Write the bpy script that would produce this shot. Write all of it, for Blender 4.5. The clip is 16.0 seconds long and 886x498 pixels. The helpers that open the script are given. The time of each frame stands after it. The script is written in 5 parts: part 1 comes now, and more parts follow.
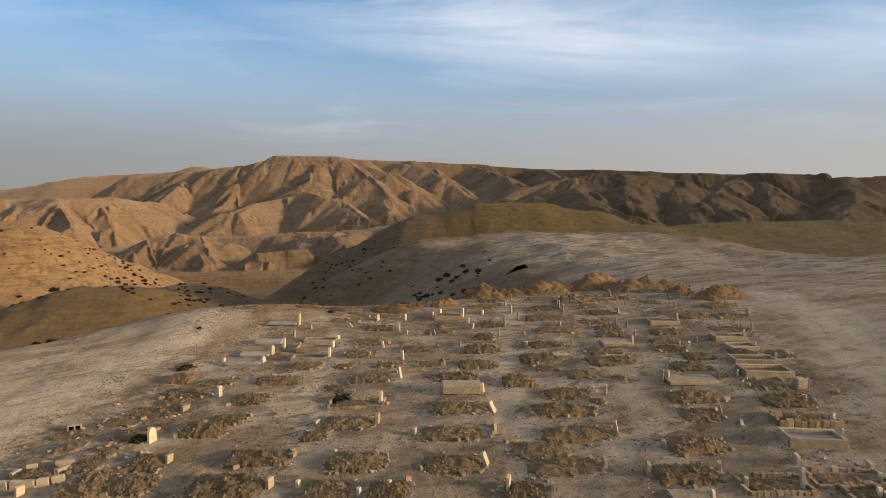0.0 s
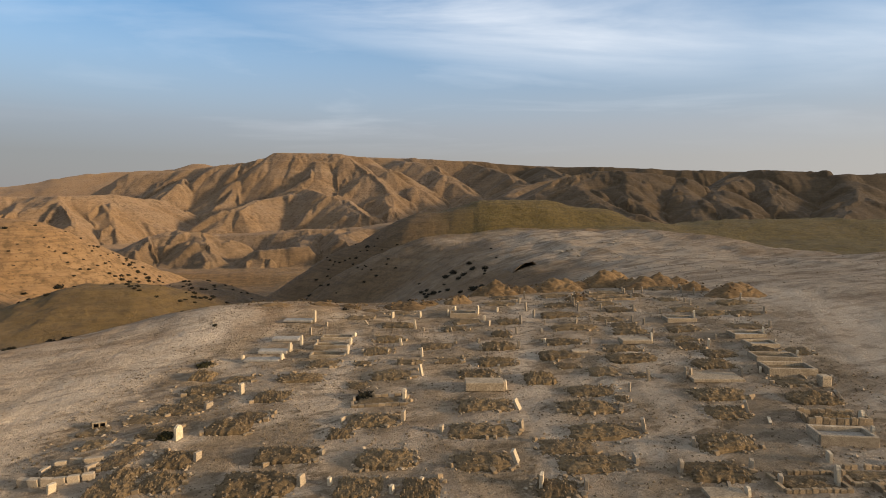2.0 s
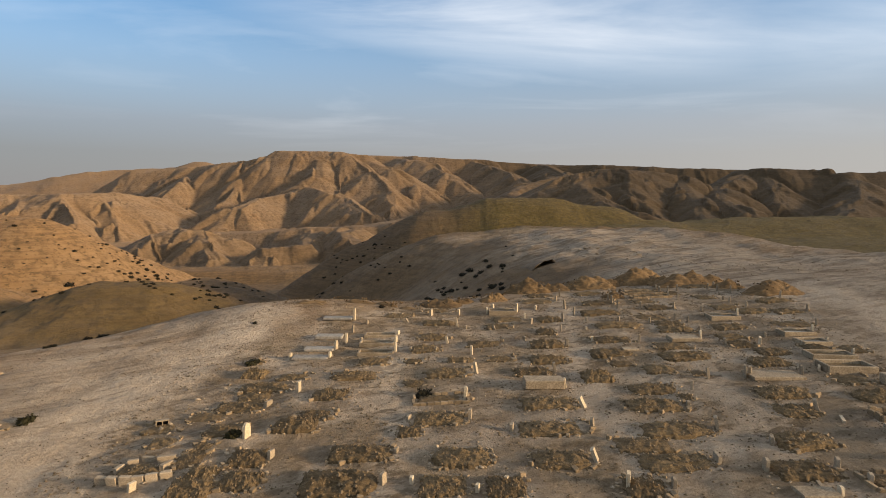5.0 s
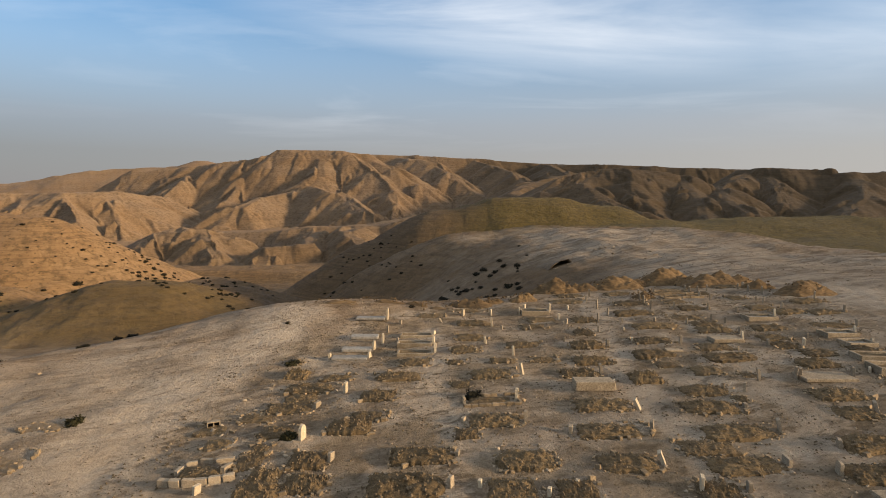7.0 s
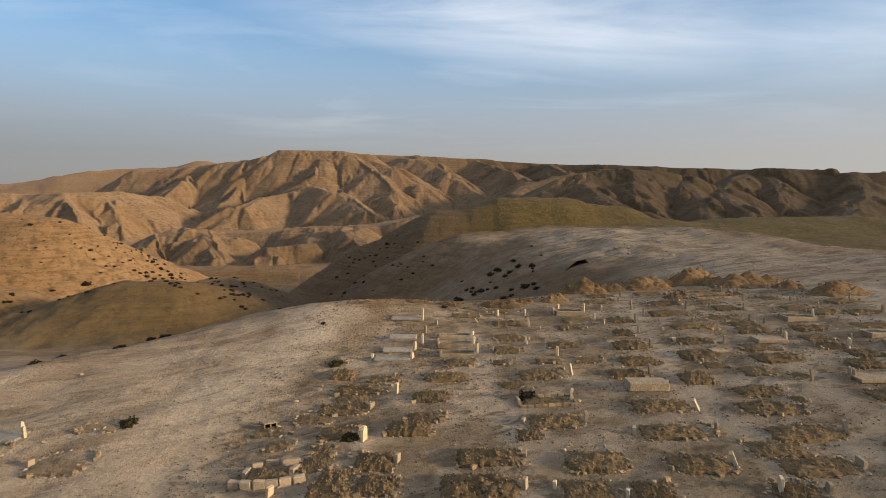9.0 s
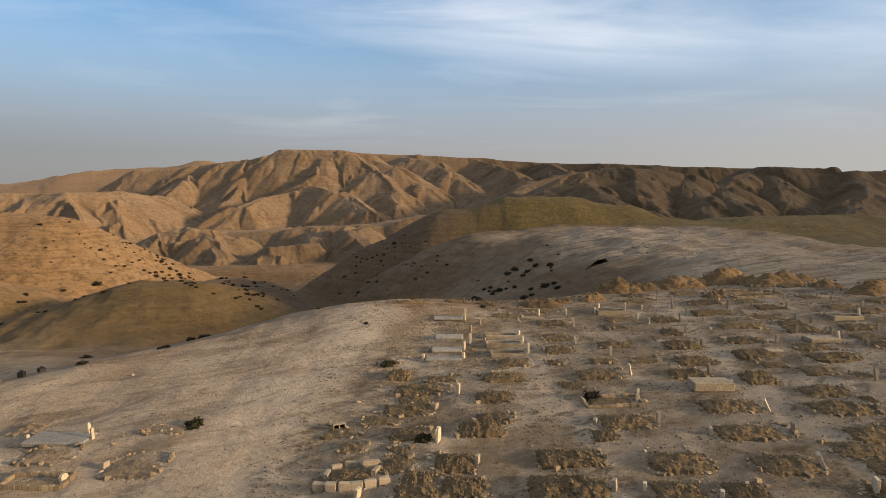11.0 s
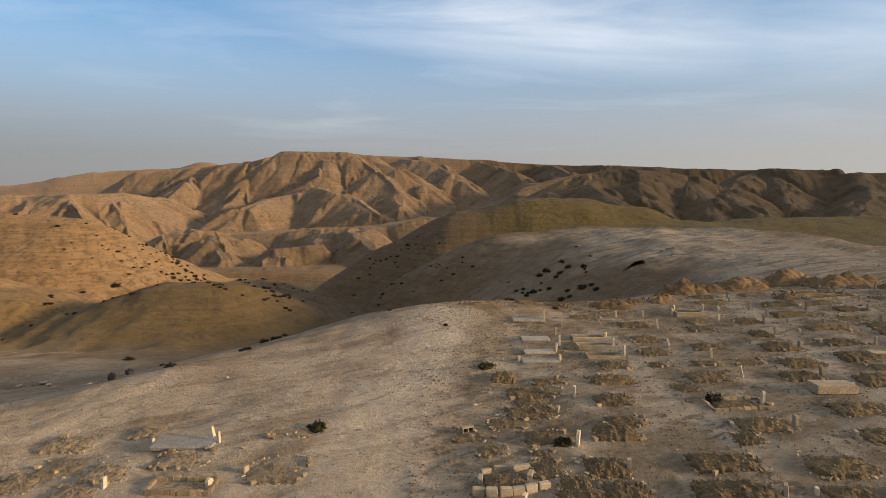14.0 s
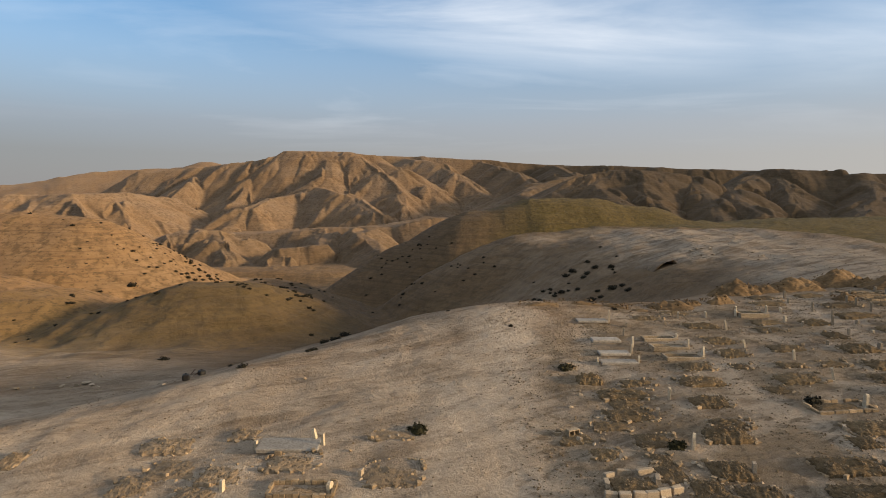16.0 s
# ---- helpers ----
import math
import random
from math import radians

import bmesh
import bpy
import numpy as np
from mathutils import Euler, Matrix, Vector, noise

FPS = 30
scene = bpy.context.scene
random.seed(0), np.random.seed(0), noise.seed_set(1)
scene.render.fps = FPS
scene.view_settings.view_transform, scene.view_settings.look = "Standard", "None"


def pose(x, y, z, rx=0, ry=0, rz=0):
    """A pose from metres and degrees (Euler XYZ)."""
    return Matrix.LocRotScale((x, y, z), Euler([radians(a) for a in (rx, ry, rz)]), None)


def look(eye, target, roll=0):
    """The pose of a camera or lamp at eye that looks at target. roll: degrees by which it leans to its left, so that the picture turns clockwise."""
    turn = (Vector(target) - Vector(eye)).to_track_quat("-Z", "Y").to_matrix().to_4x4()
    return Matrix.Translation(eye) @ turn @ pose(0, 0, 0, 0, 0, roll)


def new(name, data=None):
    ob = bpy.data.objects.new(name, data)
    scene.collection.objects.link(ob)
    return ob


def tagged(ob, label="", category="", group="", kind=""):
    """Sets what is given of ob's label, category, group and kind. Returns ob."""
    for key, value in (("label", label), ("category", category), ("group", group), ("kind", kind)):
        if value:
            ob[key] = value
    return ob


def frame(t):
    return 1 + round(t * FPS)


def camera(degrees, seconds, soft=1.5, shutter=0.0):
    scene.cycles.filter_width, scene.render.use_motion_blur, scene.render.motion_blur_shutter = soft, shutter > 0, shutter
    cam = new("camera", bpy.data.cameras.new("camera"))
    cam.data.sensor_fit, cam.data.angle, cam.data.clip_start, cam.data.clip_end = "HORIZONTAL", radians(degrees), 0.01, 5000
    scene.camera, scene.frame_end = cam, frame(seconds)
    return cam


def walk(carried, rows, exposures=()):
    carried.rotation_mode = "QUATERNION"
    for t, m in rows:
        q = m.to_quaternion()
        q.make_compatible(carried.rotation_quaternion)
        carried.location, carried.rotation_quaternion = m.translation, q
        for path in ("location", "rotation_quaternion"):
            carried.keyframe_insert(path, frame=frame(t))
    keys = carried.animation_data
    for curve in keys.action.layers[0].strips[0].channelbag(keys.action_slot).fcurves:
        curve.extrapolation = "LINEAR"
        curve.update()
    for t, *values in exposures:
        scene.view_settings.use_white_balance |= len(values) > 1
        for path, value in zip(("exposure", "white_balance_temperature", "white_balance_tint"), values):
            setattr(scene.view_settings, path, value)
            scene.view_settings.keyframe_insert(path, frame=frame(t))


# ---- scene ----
cam = camera(73.6, 16.0, soft=0.6)
PATH = [
    (0, (0.078, 1.163, 7.702), (0.07, 3.158, 7.551), 0.1),
    (0.5, (-0.102, 1.161, 7.722), (-0.11, 3.156, 7.569), 0.1),
    (1, (-0.299, 1.163, 7.723), (-0.306, 3.157, 7.568), 0.1),
    (1.5, (-0.503, 1.188, 7.698), (-0.512, 3.182, 7.541), 0.1),
    (2, (-0.751, 1.211, 7.69), (-0.76, 3.204, 7.53), 0.1),
    (2.5, (-1.045, 1.223, 7.665), (-1.054, 3.216, 7.505), 0.1),
    (3, (-1.384, 1.24, 7.657), (-1.394, 3.234, 7.494), 0.1),
    (3.5, (-1.739, 1.239, 7.67), (-1.749, 3.232, 7.505), 0.1),
    (4, (-2.101, 1.251, 7.659), (-2.111, 3.244, 7.493), 0.1),
    (6.5, (-4.223, 1.496, 7.638), (-4.234, 3.489, 7.471), 0.2),
    (7, (-4.664, 1.531, 7.646), (-4.676, 3.524, 7.477), 0.2),
    (7.5, (-5.115, 1.571, 7.636), (-5.127, 3.564, 7.468), 0.2),
    (8, (-5.578, 1.599, 7.641), (-5.589, 3.591, 7.473), 0.1),
    (8.5, (-6.067, 1.61, 7.63), (-6.078, 3.602, 7.462), 0.2),
    (11, (-8.82, 1.734, 7.622), (-8.831, 3.727, 7.451), 0.1),
    (11.5, (-9.467, 1.796, 7.616), (-9.478, 3.788, 7.446), 0.1),
    (12, (-10.149, 1.824, 7.599), (-10.16, 3.817, 7.43), 0.1),
    (12.5, (-10.848, 1.879, 7.595), (-10.859, 3.872, 7.427), 0.2),
    (13, (-11.556, 1.933, 7.578), (-11.567, 3.926, 7.411), 0.2),
    (13.5, (-12.281, 1.975, 7.555), (-12.293, 3.968, 7.389), 0.1),
    (14, (-12.99, 2.004, 7.547), (-13.0, 3.997, 7.382), 0.1),
    (14.5, (-13.777, 2.026, 7.542), (-13.788, 4.019, 7.377), 0.1),
    (15, (-14.588, 2.079, 7.552), (-14.6, 4.072, 7.387), 0.2),
    (15.5, (-15.422, 2.128, 7.542), (-15.436, 4.121, 7.377), 0.2),
    (16, (-16.306, 2.234, 7.521), (-16.318, 4.227, 7.356), 0.2),
]
walk(cam, [(t, look(eye, target, roll)) for t, eye, target, roll in PATH])

# ---- light ----
SUN_AZ, SUN_EL = radians(-17), radians(11)   # the sun stands low in the east
sun_way = Vector((math.cos(SUN_AZ) * math.cos(SUN_EL), math.sin(SUN_AZ) * math.cos(SUN_EL), math.sin(SUN_EL)))
world = bpy.data.worlds.new("evening_sky")
scene.world = world
world.use_nodes = True
wt = world.node_tree
wt.nodes.clear()


def node(tree, kind, **props):
    n = tree.nodes.new(kind)
    for key, value in props.items():
        setattr(n, key, value)
    return n


def wire(tree, a, b):
    tree.links.new(a, b)


def maths(tree, op, a, b=0.0, clamp=False):
    n = node(tree, "ShaderNodeMath", operation=op, use_clamp=clamp)
    for i, v in enumerate((a, b)):
        if hasattr(v, "is_linked"):
            wire(tree, v, n.inputs[i])
        else:
            n.inputs[i].default_value = v
    return n.outputs[0]


def ramp(tree, fac, *stops):
    n = node(tree, "ShaderNodeValToRGB")
    wire(tree, fac, n.inputs[0])
    el = n.color_ramp.elements
    while len(el) < len(stops):
        el.new(0.5)
    for e, (p, c) in zip(el, stops):
        e.position = p
        e.color = (c, c, c, 1) if isinstance(c, (int, float)) else (*c, 1)
    return n.outputs[0]


def mix(tree, fac, a, b, blend="MIX"):
    n = node(tree, "ShaderNodeMix", data_type="RGBA", blend_type=blend)
    for i, v in ((0, fac), (6, a), (7, b)):
        if hasattr(v, "is_linked"):
            wire(tree, v, n.inputs[i])
        else:
            n.inputs[i].default_value = v if i == 0 else (*v, 1)
    return n.outputs[2]


def noise_tex(tree, vector, scale, detail=5.0, rough=0.55, distort=0.0):
    n = node(tree, "ShaderNodeTexNoise")
    n.inputs["Scale"].default_value = scale
    n.inputs["Detail"].default_value = detail
    n.inputs["Roughness"].default_value = rough
    n.inputs["Distortion"].default_value = distort
    wire(tree, vector, n.inputs["Vector"])
    return n.outputs[0]


def stretch(tree, vector, scale, turn=(0, 0, 0), shift=(0, 0, 0)):
    n = node(tree, "ShaderNodeMapping")
    n.inputs["Scale"].default_value = scale
    n.inputs["Rotation"].default_value = turn
    n.inputs["Location"].default_value = shift
    wire(tree, vector, n.inputs["Vector"])
    return n.outputs[0]


sky = node(wt, "ShaderNodeTexSky", sky_type="NISHITA", sun_disc=False, sun_elevation=SUN_EL,
           sun_rotation=radians(90) - SUN_AZ, altitude=200, air_density=1.0, dust_density=0.6, ozone_density=3.0)
wcoord = node(wt, "ShaderNodeTexCoord").outputs["Generated"]
wsep = node(wt, "ShaderNodeSeparateXYZ")
wire(wt, wcoord, wsep.inputs[0])
up = wsep.outputs[2]
# thin high cloud in streaks, and grey haze that thickens towards the horizon
lift = maths(wt, "ADD", maths(wt, "MAXIMUM", up, 0.0), 0.11)
flat = node(wt, "ShaderNodeCombineXYZ")
wire(wt, maths(wt, "DIVIDE", wsep.outputs[0], lift), flat.inputs[0])
wire(wt, maths(wt, "DIVIDE", wsep.outputs[1], lift), flat.inputs[1])
streak = noise_tex(wt, stretch(wt, flat.outputs[0], (0.55, 1.1, 1), (0, 0, radians(24)), (3.1, 1.7, 0)), 1.0, 7, 0.55, 0.6)
veil = noise_tex(wt, stretch(wt, flat.outputs[0], (0.22, 0.3, 1), (0, 0, radians(20)), (0.4, 2.3, 0)), 1.0, 3, 0.5)
slant = maths(wt, "ADD", up, maths(wt, "MULTIPLY", wsep.outputs[0], 0.14))
bank = maths(wt, "MULTIPLY", ramp(wt, maths(wt, "ADD", wsep.outputs[0], 0.5), (0.12, 0.0), (0.34, 1.0), (0.72, 1.0), (0.95, 0.4)), ramp(wt, slant, (0.215, 0.0), (0.295, 1.0)))
cloud = maths(wt, "MULTIPLY", ramp(wt, streak, (0.5, 0.0), (0.85, 0.75)), maths(wt, "MULTIPLY", ramp(wt, veil, (0.36, 0.1), (0.62, 1.0)), ramp(wt, up, (0.07, 0.0), (0.17, 1.0))))
haze = ramp(wt, up, (0.0, 0.97), (0.12, 0.9), (0.22, 0.55), (0.33, 0.1))
side = maths(wt, "ADD", maths(wt, "MULTIPLY", wsep.outputs[0], 0.7), 0.5, True)
glow = mix(wt, side, (1.5, 1.45, 1.52), (2.75, 2.6, 2.5))
deep = node(wt, "ShaderNodeHueSaturation")
deep.inputs["Saturation"].default_value = 1.2
deep.inputs["Value"].default_value = 1.08
wire(wt, sky.outputs[0], deep.inputs["Color"])
glow = mix(wt, ramp(wt, up, (0.07, 0.0), (0.22, 1.0)), glow, (2.3, 2.75, 3.35))
tint = mix(wt, haze, deep.outputs[0], glow)
# bright haze low round the sun, past the view, boosted for warm side light
aureole = maths(wt, "MULTIPLY", ramp(wt, wsep.outputs[0], (0.66, 0.0), (1.0, 1.0)), ramp(wt, up, (0.1, 1.0), (0.55, 0.0)))
tint = mix(wt, aureole, tint, (10.5, 8.6, 6.4))
cloud = maths(wt, "MAXIMUM", cloud, maths(wt, "MULTIPLY", bank, ramp(wt, streak, (0.34, 0.05), (0.6, 1.0))))
tint = mix(wt, maths(wt, "MULTIPLY", cloud, 0.8), tint, (5.9, 6.0, 6.2))
# unseen bright cloud overhead, added to lift the light in the shade
overhead_fill = maths(wt, "MULTIPLY", ramp(wt, up, (0.33, 0.0), (0.62, 0.5)), ramp(wt, streak, (0.3, 0.7), (0.6, 1.0)))
tint = mix(wt, overhead_fill, tint, (6.0, 5.9, 5.9))
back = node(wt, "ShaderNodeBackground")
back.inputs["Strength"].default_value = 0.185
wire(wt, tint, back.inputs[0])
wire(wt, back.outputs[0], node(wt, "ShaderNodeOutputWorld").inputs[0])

sun_data = bpy.data.lights.new("sun", "SUN")
sun_data.energy, sun_data.angle, sun_data.color = 6.8, radians(6), (1.0, 0.74, 0.47)
sun = new("sun", sun_data)
sun.matrix_world = look(sun_way * 50, (0, 0, 0))
scene.view_settings.exposure = 0.0


# ---- shape of the land ----
def lattice(ix, iy, seed):
    h = (ix.astype(np.int64) * 374761393 + iy.astype(np.int64) * 668265263 + seed * 1442695041) & 0x7FFFFFFF
    h = ((h ^ (h >> 13)) * 1274126177) & 0x7FFFFFFF
    h = ((h ^ (h >> 16)) * 2246822519) & 0x7FFFFFFF
    return (h & 0xFFFFFF) / 16777216.0


def grain(x, y, size, seed=0):
    """Smooth gradient noise, about -1 to 1, with waves of that size in metres."""
    x, y = x / size, y / size
    ix, iy = np.floor(x), np.floor(y)
    fx, fy = x - ix, y - iy
    u, v = fx ** 3 * (fx * (fx * 6 - 15) + 10), fy ** 3 * (fy * (fy * 6 - 15) + 10)
    total = 0
    for dx, wx in ((0, 1 - u), (1, u)):
        for dy, wy in ((0, 1 - v), (1, v)):
            a = lattice(ix + dx, iy + dy, seed) * 2 * np.pi
            total = total + wx * wy * (np.cos(a) * (fx - dx) + np.sin(a) * (fy - dy))
    return total * 1.5


def layers(x, y, size, count, seed=0, fall=0.5):
    return sum(grain(x, y, size * 0.5 ** i, seed + 7 * i) * fall ** i for i in range(count))


def smooth(a, b, x):
    t = np.clip((x - a) / (b - a), 0, 1)
    return t * t * (3 - 2 * t)


def soft_max(a, b, k):
    h = np.clip(0.5 + 0.5 * (a - b) / k, 0, 1)
    return b + (a - b) * h + k * h * (1 - h)


def near_line(x, y, line):
    """Distance to a line of (x, y, z) points, and the line's height there."""
    best, level = np.full(x.shape, 1e9), np.zeros(x.shape)
    for (ax, ay, az), (bx, by, bz) in zip(line, line[1:]):
        ex, ey = bx - ax, by - ay
        t = np.clip(((x - ax) * ex + (y - ay) * ey) / (ex * ex + ey * ey), 0, 1)
        d = np.hypot(x - ax - t * ex, y - ay - t * ey)
        closer = d < best
        best = np.where(closer, d, best)
        level = np.where(closer, az + t * (bz - az), level)
    return best, level


def ridge(x, y, line, half, slope, rnd):
    """Height of a ridge: the highest of the flanks that fall from its crest line."""
    top = np.full(x.shape, -1e9)
    for (ax, ay, az), (bx, by, bz) in zip(line, line[1:]):
        ex, ey = bx - ax, by - ay
        t = np.clip(((x - ax) * ex + (y - ay) * ey) / (ex * ex + ey * ey), 0, 1)
        d = np.maximum(np.hypot(x - ax - t * ex, y - ay - t * ey) - half, 0)
        top = np.maximum(top, az + t * (bz - az) - slope * (np.sqrt(d * d + rnd * rnd) - rnd))
    return top


def inside(x, y, line):
    res = np.zeros(x.shape, bool)
    for (ax, ay), (bx, by) in zip(line, line[1:] + line[:1]):
        if ay != by:
            res ^= ((ay > y) != (by > y)) & (x < (bx - ax) * (y - ay) / (by - ay) + ax)
    return res


# crest lines of the ridges and spurs: points, half width of the flat top, slope of the flanks, rounding
RIDGES = []
RIDGES.append(([(-1414, 1502, 19.8), (-1090, 1452, 40.2), (-987, 1422, 47.6), (-906, 1402, 59.1), (-832, 1402, 71.1), (-719, 1402, 77.8), (-617, 1382, 80.7), (-558, 1352, 90.7), (-482, 1302, 79), (-420, 1302, 74)], 10, 0.4, 14))  # far western skyline
RIDGES.append(([(-541, 1052, 57.2), (-433, 1022, 60.7), (-334, 1002, 71.1), (-272, 1002, 88.3), (-183, 1012, 87.1), (-144, 1012, 82.3)], 12, 0.72, 10))  # massif crest
RIDGES.append(([(-164, 1152, 92.7), (-98, 1152, 90.5), (45, 1152, 82.8), (188, 1152, 75.1), (284, 1102, 70.1), (411, 1052, 62.2), (531, 1052, 60.2)], 20, 0.8, 10))  # long back plateau
RIDGES.append(([(383, 762, 45.7), (391, 742, 46.8), (445, 722, 43.7), (459, 702, 38.7), (518, 702, 41.4), (640, 702, 43.4), (773, 702, 36.7)], 12, 0.72, 10))  # east mountain
RIDGES.append(([(-433, 1022, 60.7), (-424, 942, 33.2), (-420, 872, 8.9), (-421, 802, -16.4)], 2, 0.62, 9))  # massif spur a
RIDGES.append(([(-329, 1002, 72), (-329, 932, 37.4), (-321, 852, 2.4), (-321, 782, -21)], 2, 0.62, 9))  # massif spur b
RIDGES.append(([(-267, 1002, 85.4), (-263, 952, 56.1), (-251, 882, 19)], 3, 0.65, 4))  # massif spur c
RIDGES.append(([(-203, 962, 72.2), (-202, 902, 40.7), (-214, 862, 20.4), (-253, 802, 8.8), (-266, 742, -4), (-272, 692, -24.3)], 4, 0.55, 5))  # massif spur d
RIDGES.append(([(-202, 862, 25.3), (-154, 802, 14.1), (-137, 782, 8.8), (-105, 722, -7.1), (-91, 692, -19.7)], 2, 0.62, 9))  # massif spur e
RIDGES.append(([(-159, 982, 78.2), (-123, 922, 50.2), (-82, 852, 18.6), (-69, 792, -1), (-72, 742, -19.5)], 2, 0.6, 9))  # massif spur f
RIDGES.append(([(-143, 1002, 79.7), (-91, 952, 56.1), (-48, 902, 27.8), (-21, 842, 0.8), (-9, 802, -12.6)], 2, 0.58, 9))  # massif spur g
RIDGES.append(([(-107, 1132, 86.9), (-29, 1032, 70), (0, 982, 50.2), (34, 902, 19.2), (63, 832, 2.5)], 2, 0.6, 9))  # plateau spur a
RIDGES.append(([(44, 1132, 80.4), (105, 1002, 53.9), (117, 882, 27.4), (129, 802, 10.3)], 2, 0.55, 9))  # plateau spur b
RIDGES.append(([(179, 1102, 71.1), (190, 952, 47.1), (106, 802, 29.4), (65, 702, 13.3)], 2, 0.5, 9))  # plateau spur c
RIDGES.append(([(-716, 722, 8.7), (-585, 722, 10), (-503, 722, 12.1), (-454, 702, 13.3), (-414, 742, 15.1), (-398, 802, 8.8), (-361, 822, -6.8)], 5, 0.5, 5))  # west front range
RIDGES.append(([(-454, 702, 13.3), (-414, 652, -3.8), (-386, 612, -18.3)], 2, 0.7, 3))  # west front spur a
RIDGES.append(([(-418, 742, 14.3), (-388, 682, -4.4), (-359, 642, -20.8)], 2, 0.6, 3))  # west front spur b
RIDGES.append(([(-524, 722, 10.7), (-484, 662, -4), (-463, 622, -17.5)], 2, 0.6, 3))  # west front spur c
RIDGES.append(([(126, 642, 32.4), (164, 647, 40.6), (183, 647, 41.2), (215, 652, 39), (246, 652, 33.4), (267, 642, 24.4)], 4, 0.5, 6))  # east front hill
RIDGES.append(([(183, 647, 41.2), (173, 602, 24), (171, 552, 9.5), (174, 502, -5)], 2, 0.58, 9))  # east front spur a
RIDGES.append(([(152, 647, 38.1), (130, 602, 24), (137, 542, 8.4), (144, 482, -3.6)], 2, 0.58, 9))  # east front spur b
RIDGES.append(([(246, 652, 33.4), (237, 592, 18.1), (225, 532, 4.4), (208, 482, -8.2)], 2, 0.58, 9))  # east front spur c
RIDGES.append(([(378, 752, 43.8), (300, 662, 25.6), (259, 562, 9.5), (250, 492, -3.8)], 2, 0.6, 9))  # east spur d
RIDGES.append(([(391, 742, 45.4), (357, 662, 22.4), (336, 592, 4), (332, 542, -10.1)], 2, 0.6, 9))  # east spur e
RIDGES.append(([(473, 702, 39.4), (438, 642, 22), (377, 562, 4.2), (326, 502, -7.4)], 2, 0.6, 9))  # east spur f
RIDGES.append(([(-217, 612, -26.4), (-136, 612, -21.8), (-82, 602, -19), (-32, 622, -11)], 22, 0.7, 6))  # middle bench
RIDGES.append(([(-82, 602, -20.7), (-94, 532, -21.9), (-70, 472, -31.2)], 4, 0.7, 5))  # bench spur a
RIDGES.append(([(-132, 592, -23), (-122, 502, -30.8), (-149, 482, -32), (-145, 452, -42.4)], 4, 0.8, 5))  # bench spur b
RIDGES.append(([(-260, 492, -32.8), (-261, 522, -24.4), (-240, 532, -19.9), (-228, 532, -20.9), (-199, 522, -28.3), (-179, 502, -40.8)], 3, 0.55, 6))  # ochre hill
RIDGES.append(([(-228, 532, -20.9), (-204, 492, -28.1), (-185, 462, -39.1)], 2, 0.6, 4))  # ochre hill nose
RIDGES.append(([(-139, 320, -30.7), (-117, 324, -30.6), (-86, 320, -30.7), (-71, 310, -33.1)], 14, 0.5, 3))  # valley terrace
RIDGES.append(([(-189.4, 151.6, 5), (-141.7, 146.6, 4.8), (-110.3, 141.6, 3.6), (-100.9, 139.6, 3.2), (-99.5, 143.6, 1.4), (-98.5, 151.6, -1.4), (-96, 159.6, -5.4), (-93, 166.6, -8.4), (-88, 176.6, -13.2), (-83, 191.6, -18.5)], 2, 0.72, 5))  # west hill
RIDGES.append(([(-112, 96, -3), (-92, 94, -4.8), (-82, 93, -6.2), (-75, 91, -9.5)], 3, 0.45, 5))  # west hill lobe
RIDGES.append(([(-78, 80, -13), (-66, 83, -10), (-57, 85, -6.5), (-51, 86, -4.5), (-48, 86, -4.4), (-45, 86, -5.7), (-40.5, 85, -9.8)], 1, 0.42, 6))  # grassy knoll
RIDGES.append(([(-66, 140, -13), (-56, 128, -9.5), (-48, 117, -9.2), (-43, 104, -9.4), (-38, 97, -14)], 2, 0.5, 4))  # gully spur
RIDGES.append(([(-42.3, 173.6, -19), (-30.6, 183.6, -11.4), (-20.6, 189.6, -5), (-2.6, 193.6, 4.4), (16, 196.6, 7.8), (27.2, 196.6, 8.3), (45.8, 196.6, 5.3), (60.8, 191.6, 1.4)], 4, 0.7, 9))  # green hill
RIDGES.append(([(71.7, 191.6, -0.8), (85.3, 201.6, -0.1), (101.2, 206.6, 1.1), (125.9, 211.6, 1.7), (157.9, 211.6, 1.1), (218, 211.6, 1.3)], 10, 0.22, 8))  # east green hill
RIDGES.append(([(-32.6, 94.6, -13), (-22.6, 98.6, -10.4), (-14.5, 101.6, -6.6), (-7.9, 103.6, -2.0), (-4, 104.6, 0.1), (0.5, 105.6, 1.7), (9, 106.6, 2.2), (22.9, 109.6, 2.4), (38.9, 113.6, 2)], 3, 0.75, 6))  # cave spur
RIDGES.append(([(25, 108, 1.5), (42, 150, 0.2), (52, 190, 0)], 14, 0.55, 8))  # saddle behind the plateau
RIDGES.append(([(70, 150, -3), (300, 140, -2)], 45, 0.4, 10))  # low ground in the east
# outline of the plateau on which the graves lie
PLATEAU = [(-75, -300), (-46, 8), (-31, 21), (-24, 28), (-16.5, 35), (-9, 37), (0, 38), (5, 44), (7, 55), (6.8, 66), (4, 78),
           (1, 90), (-3, 101), (25, 108), (36, 85), (48, 60), (80, 30), (420, -60), (420, -300)]


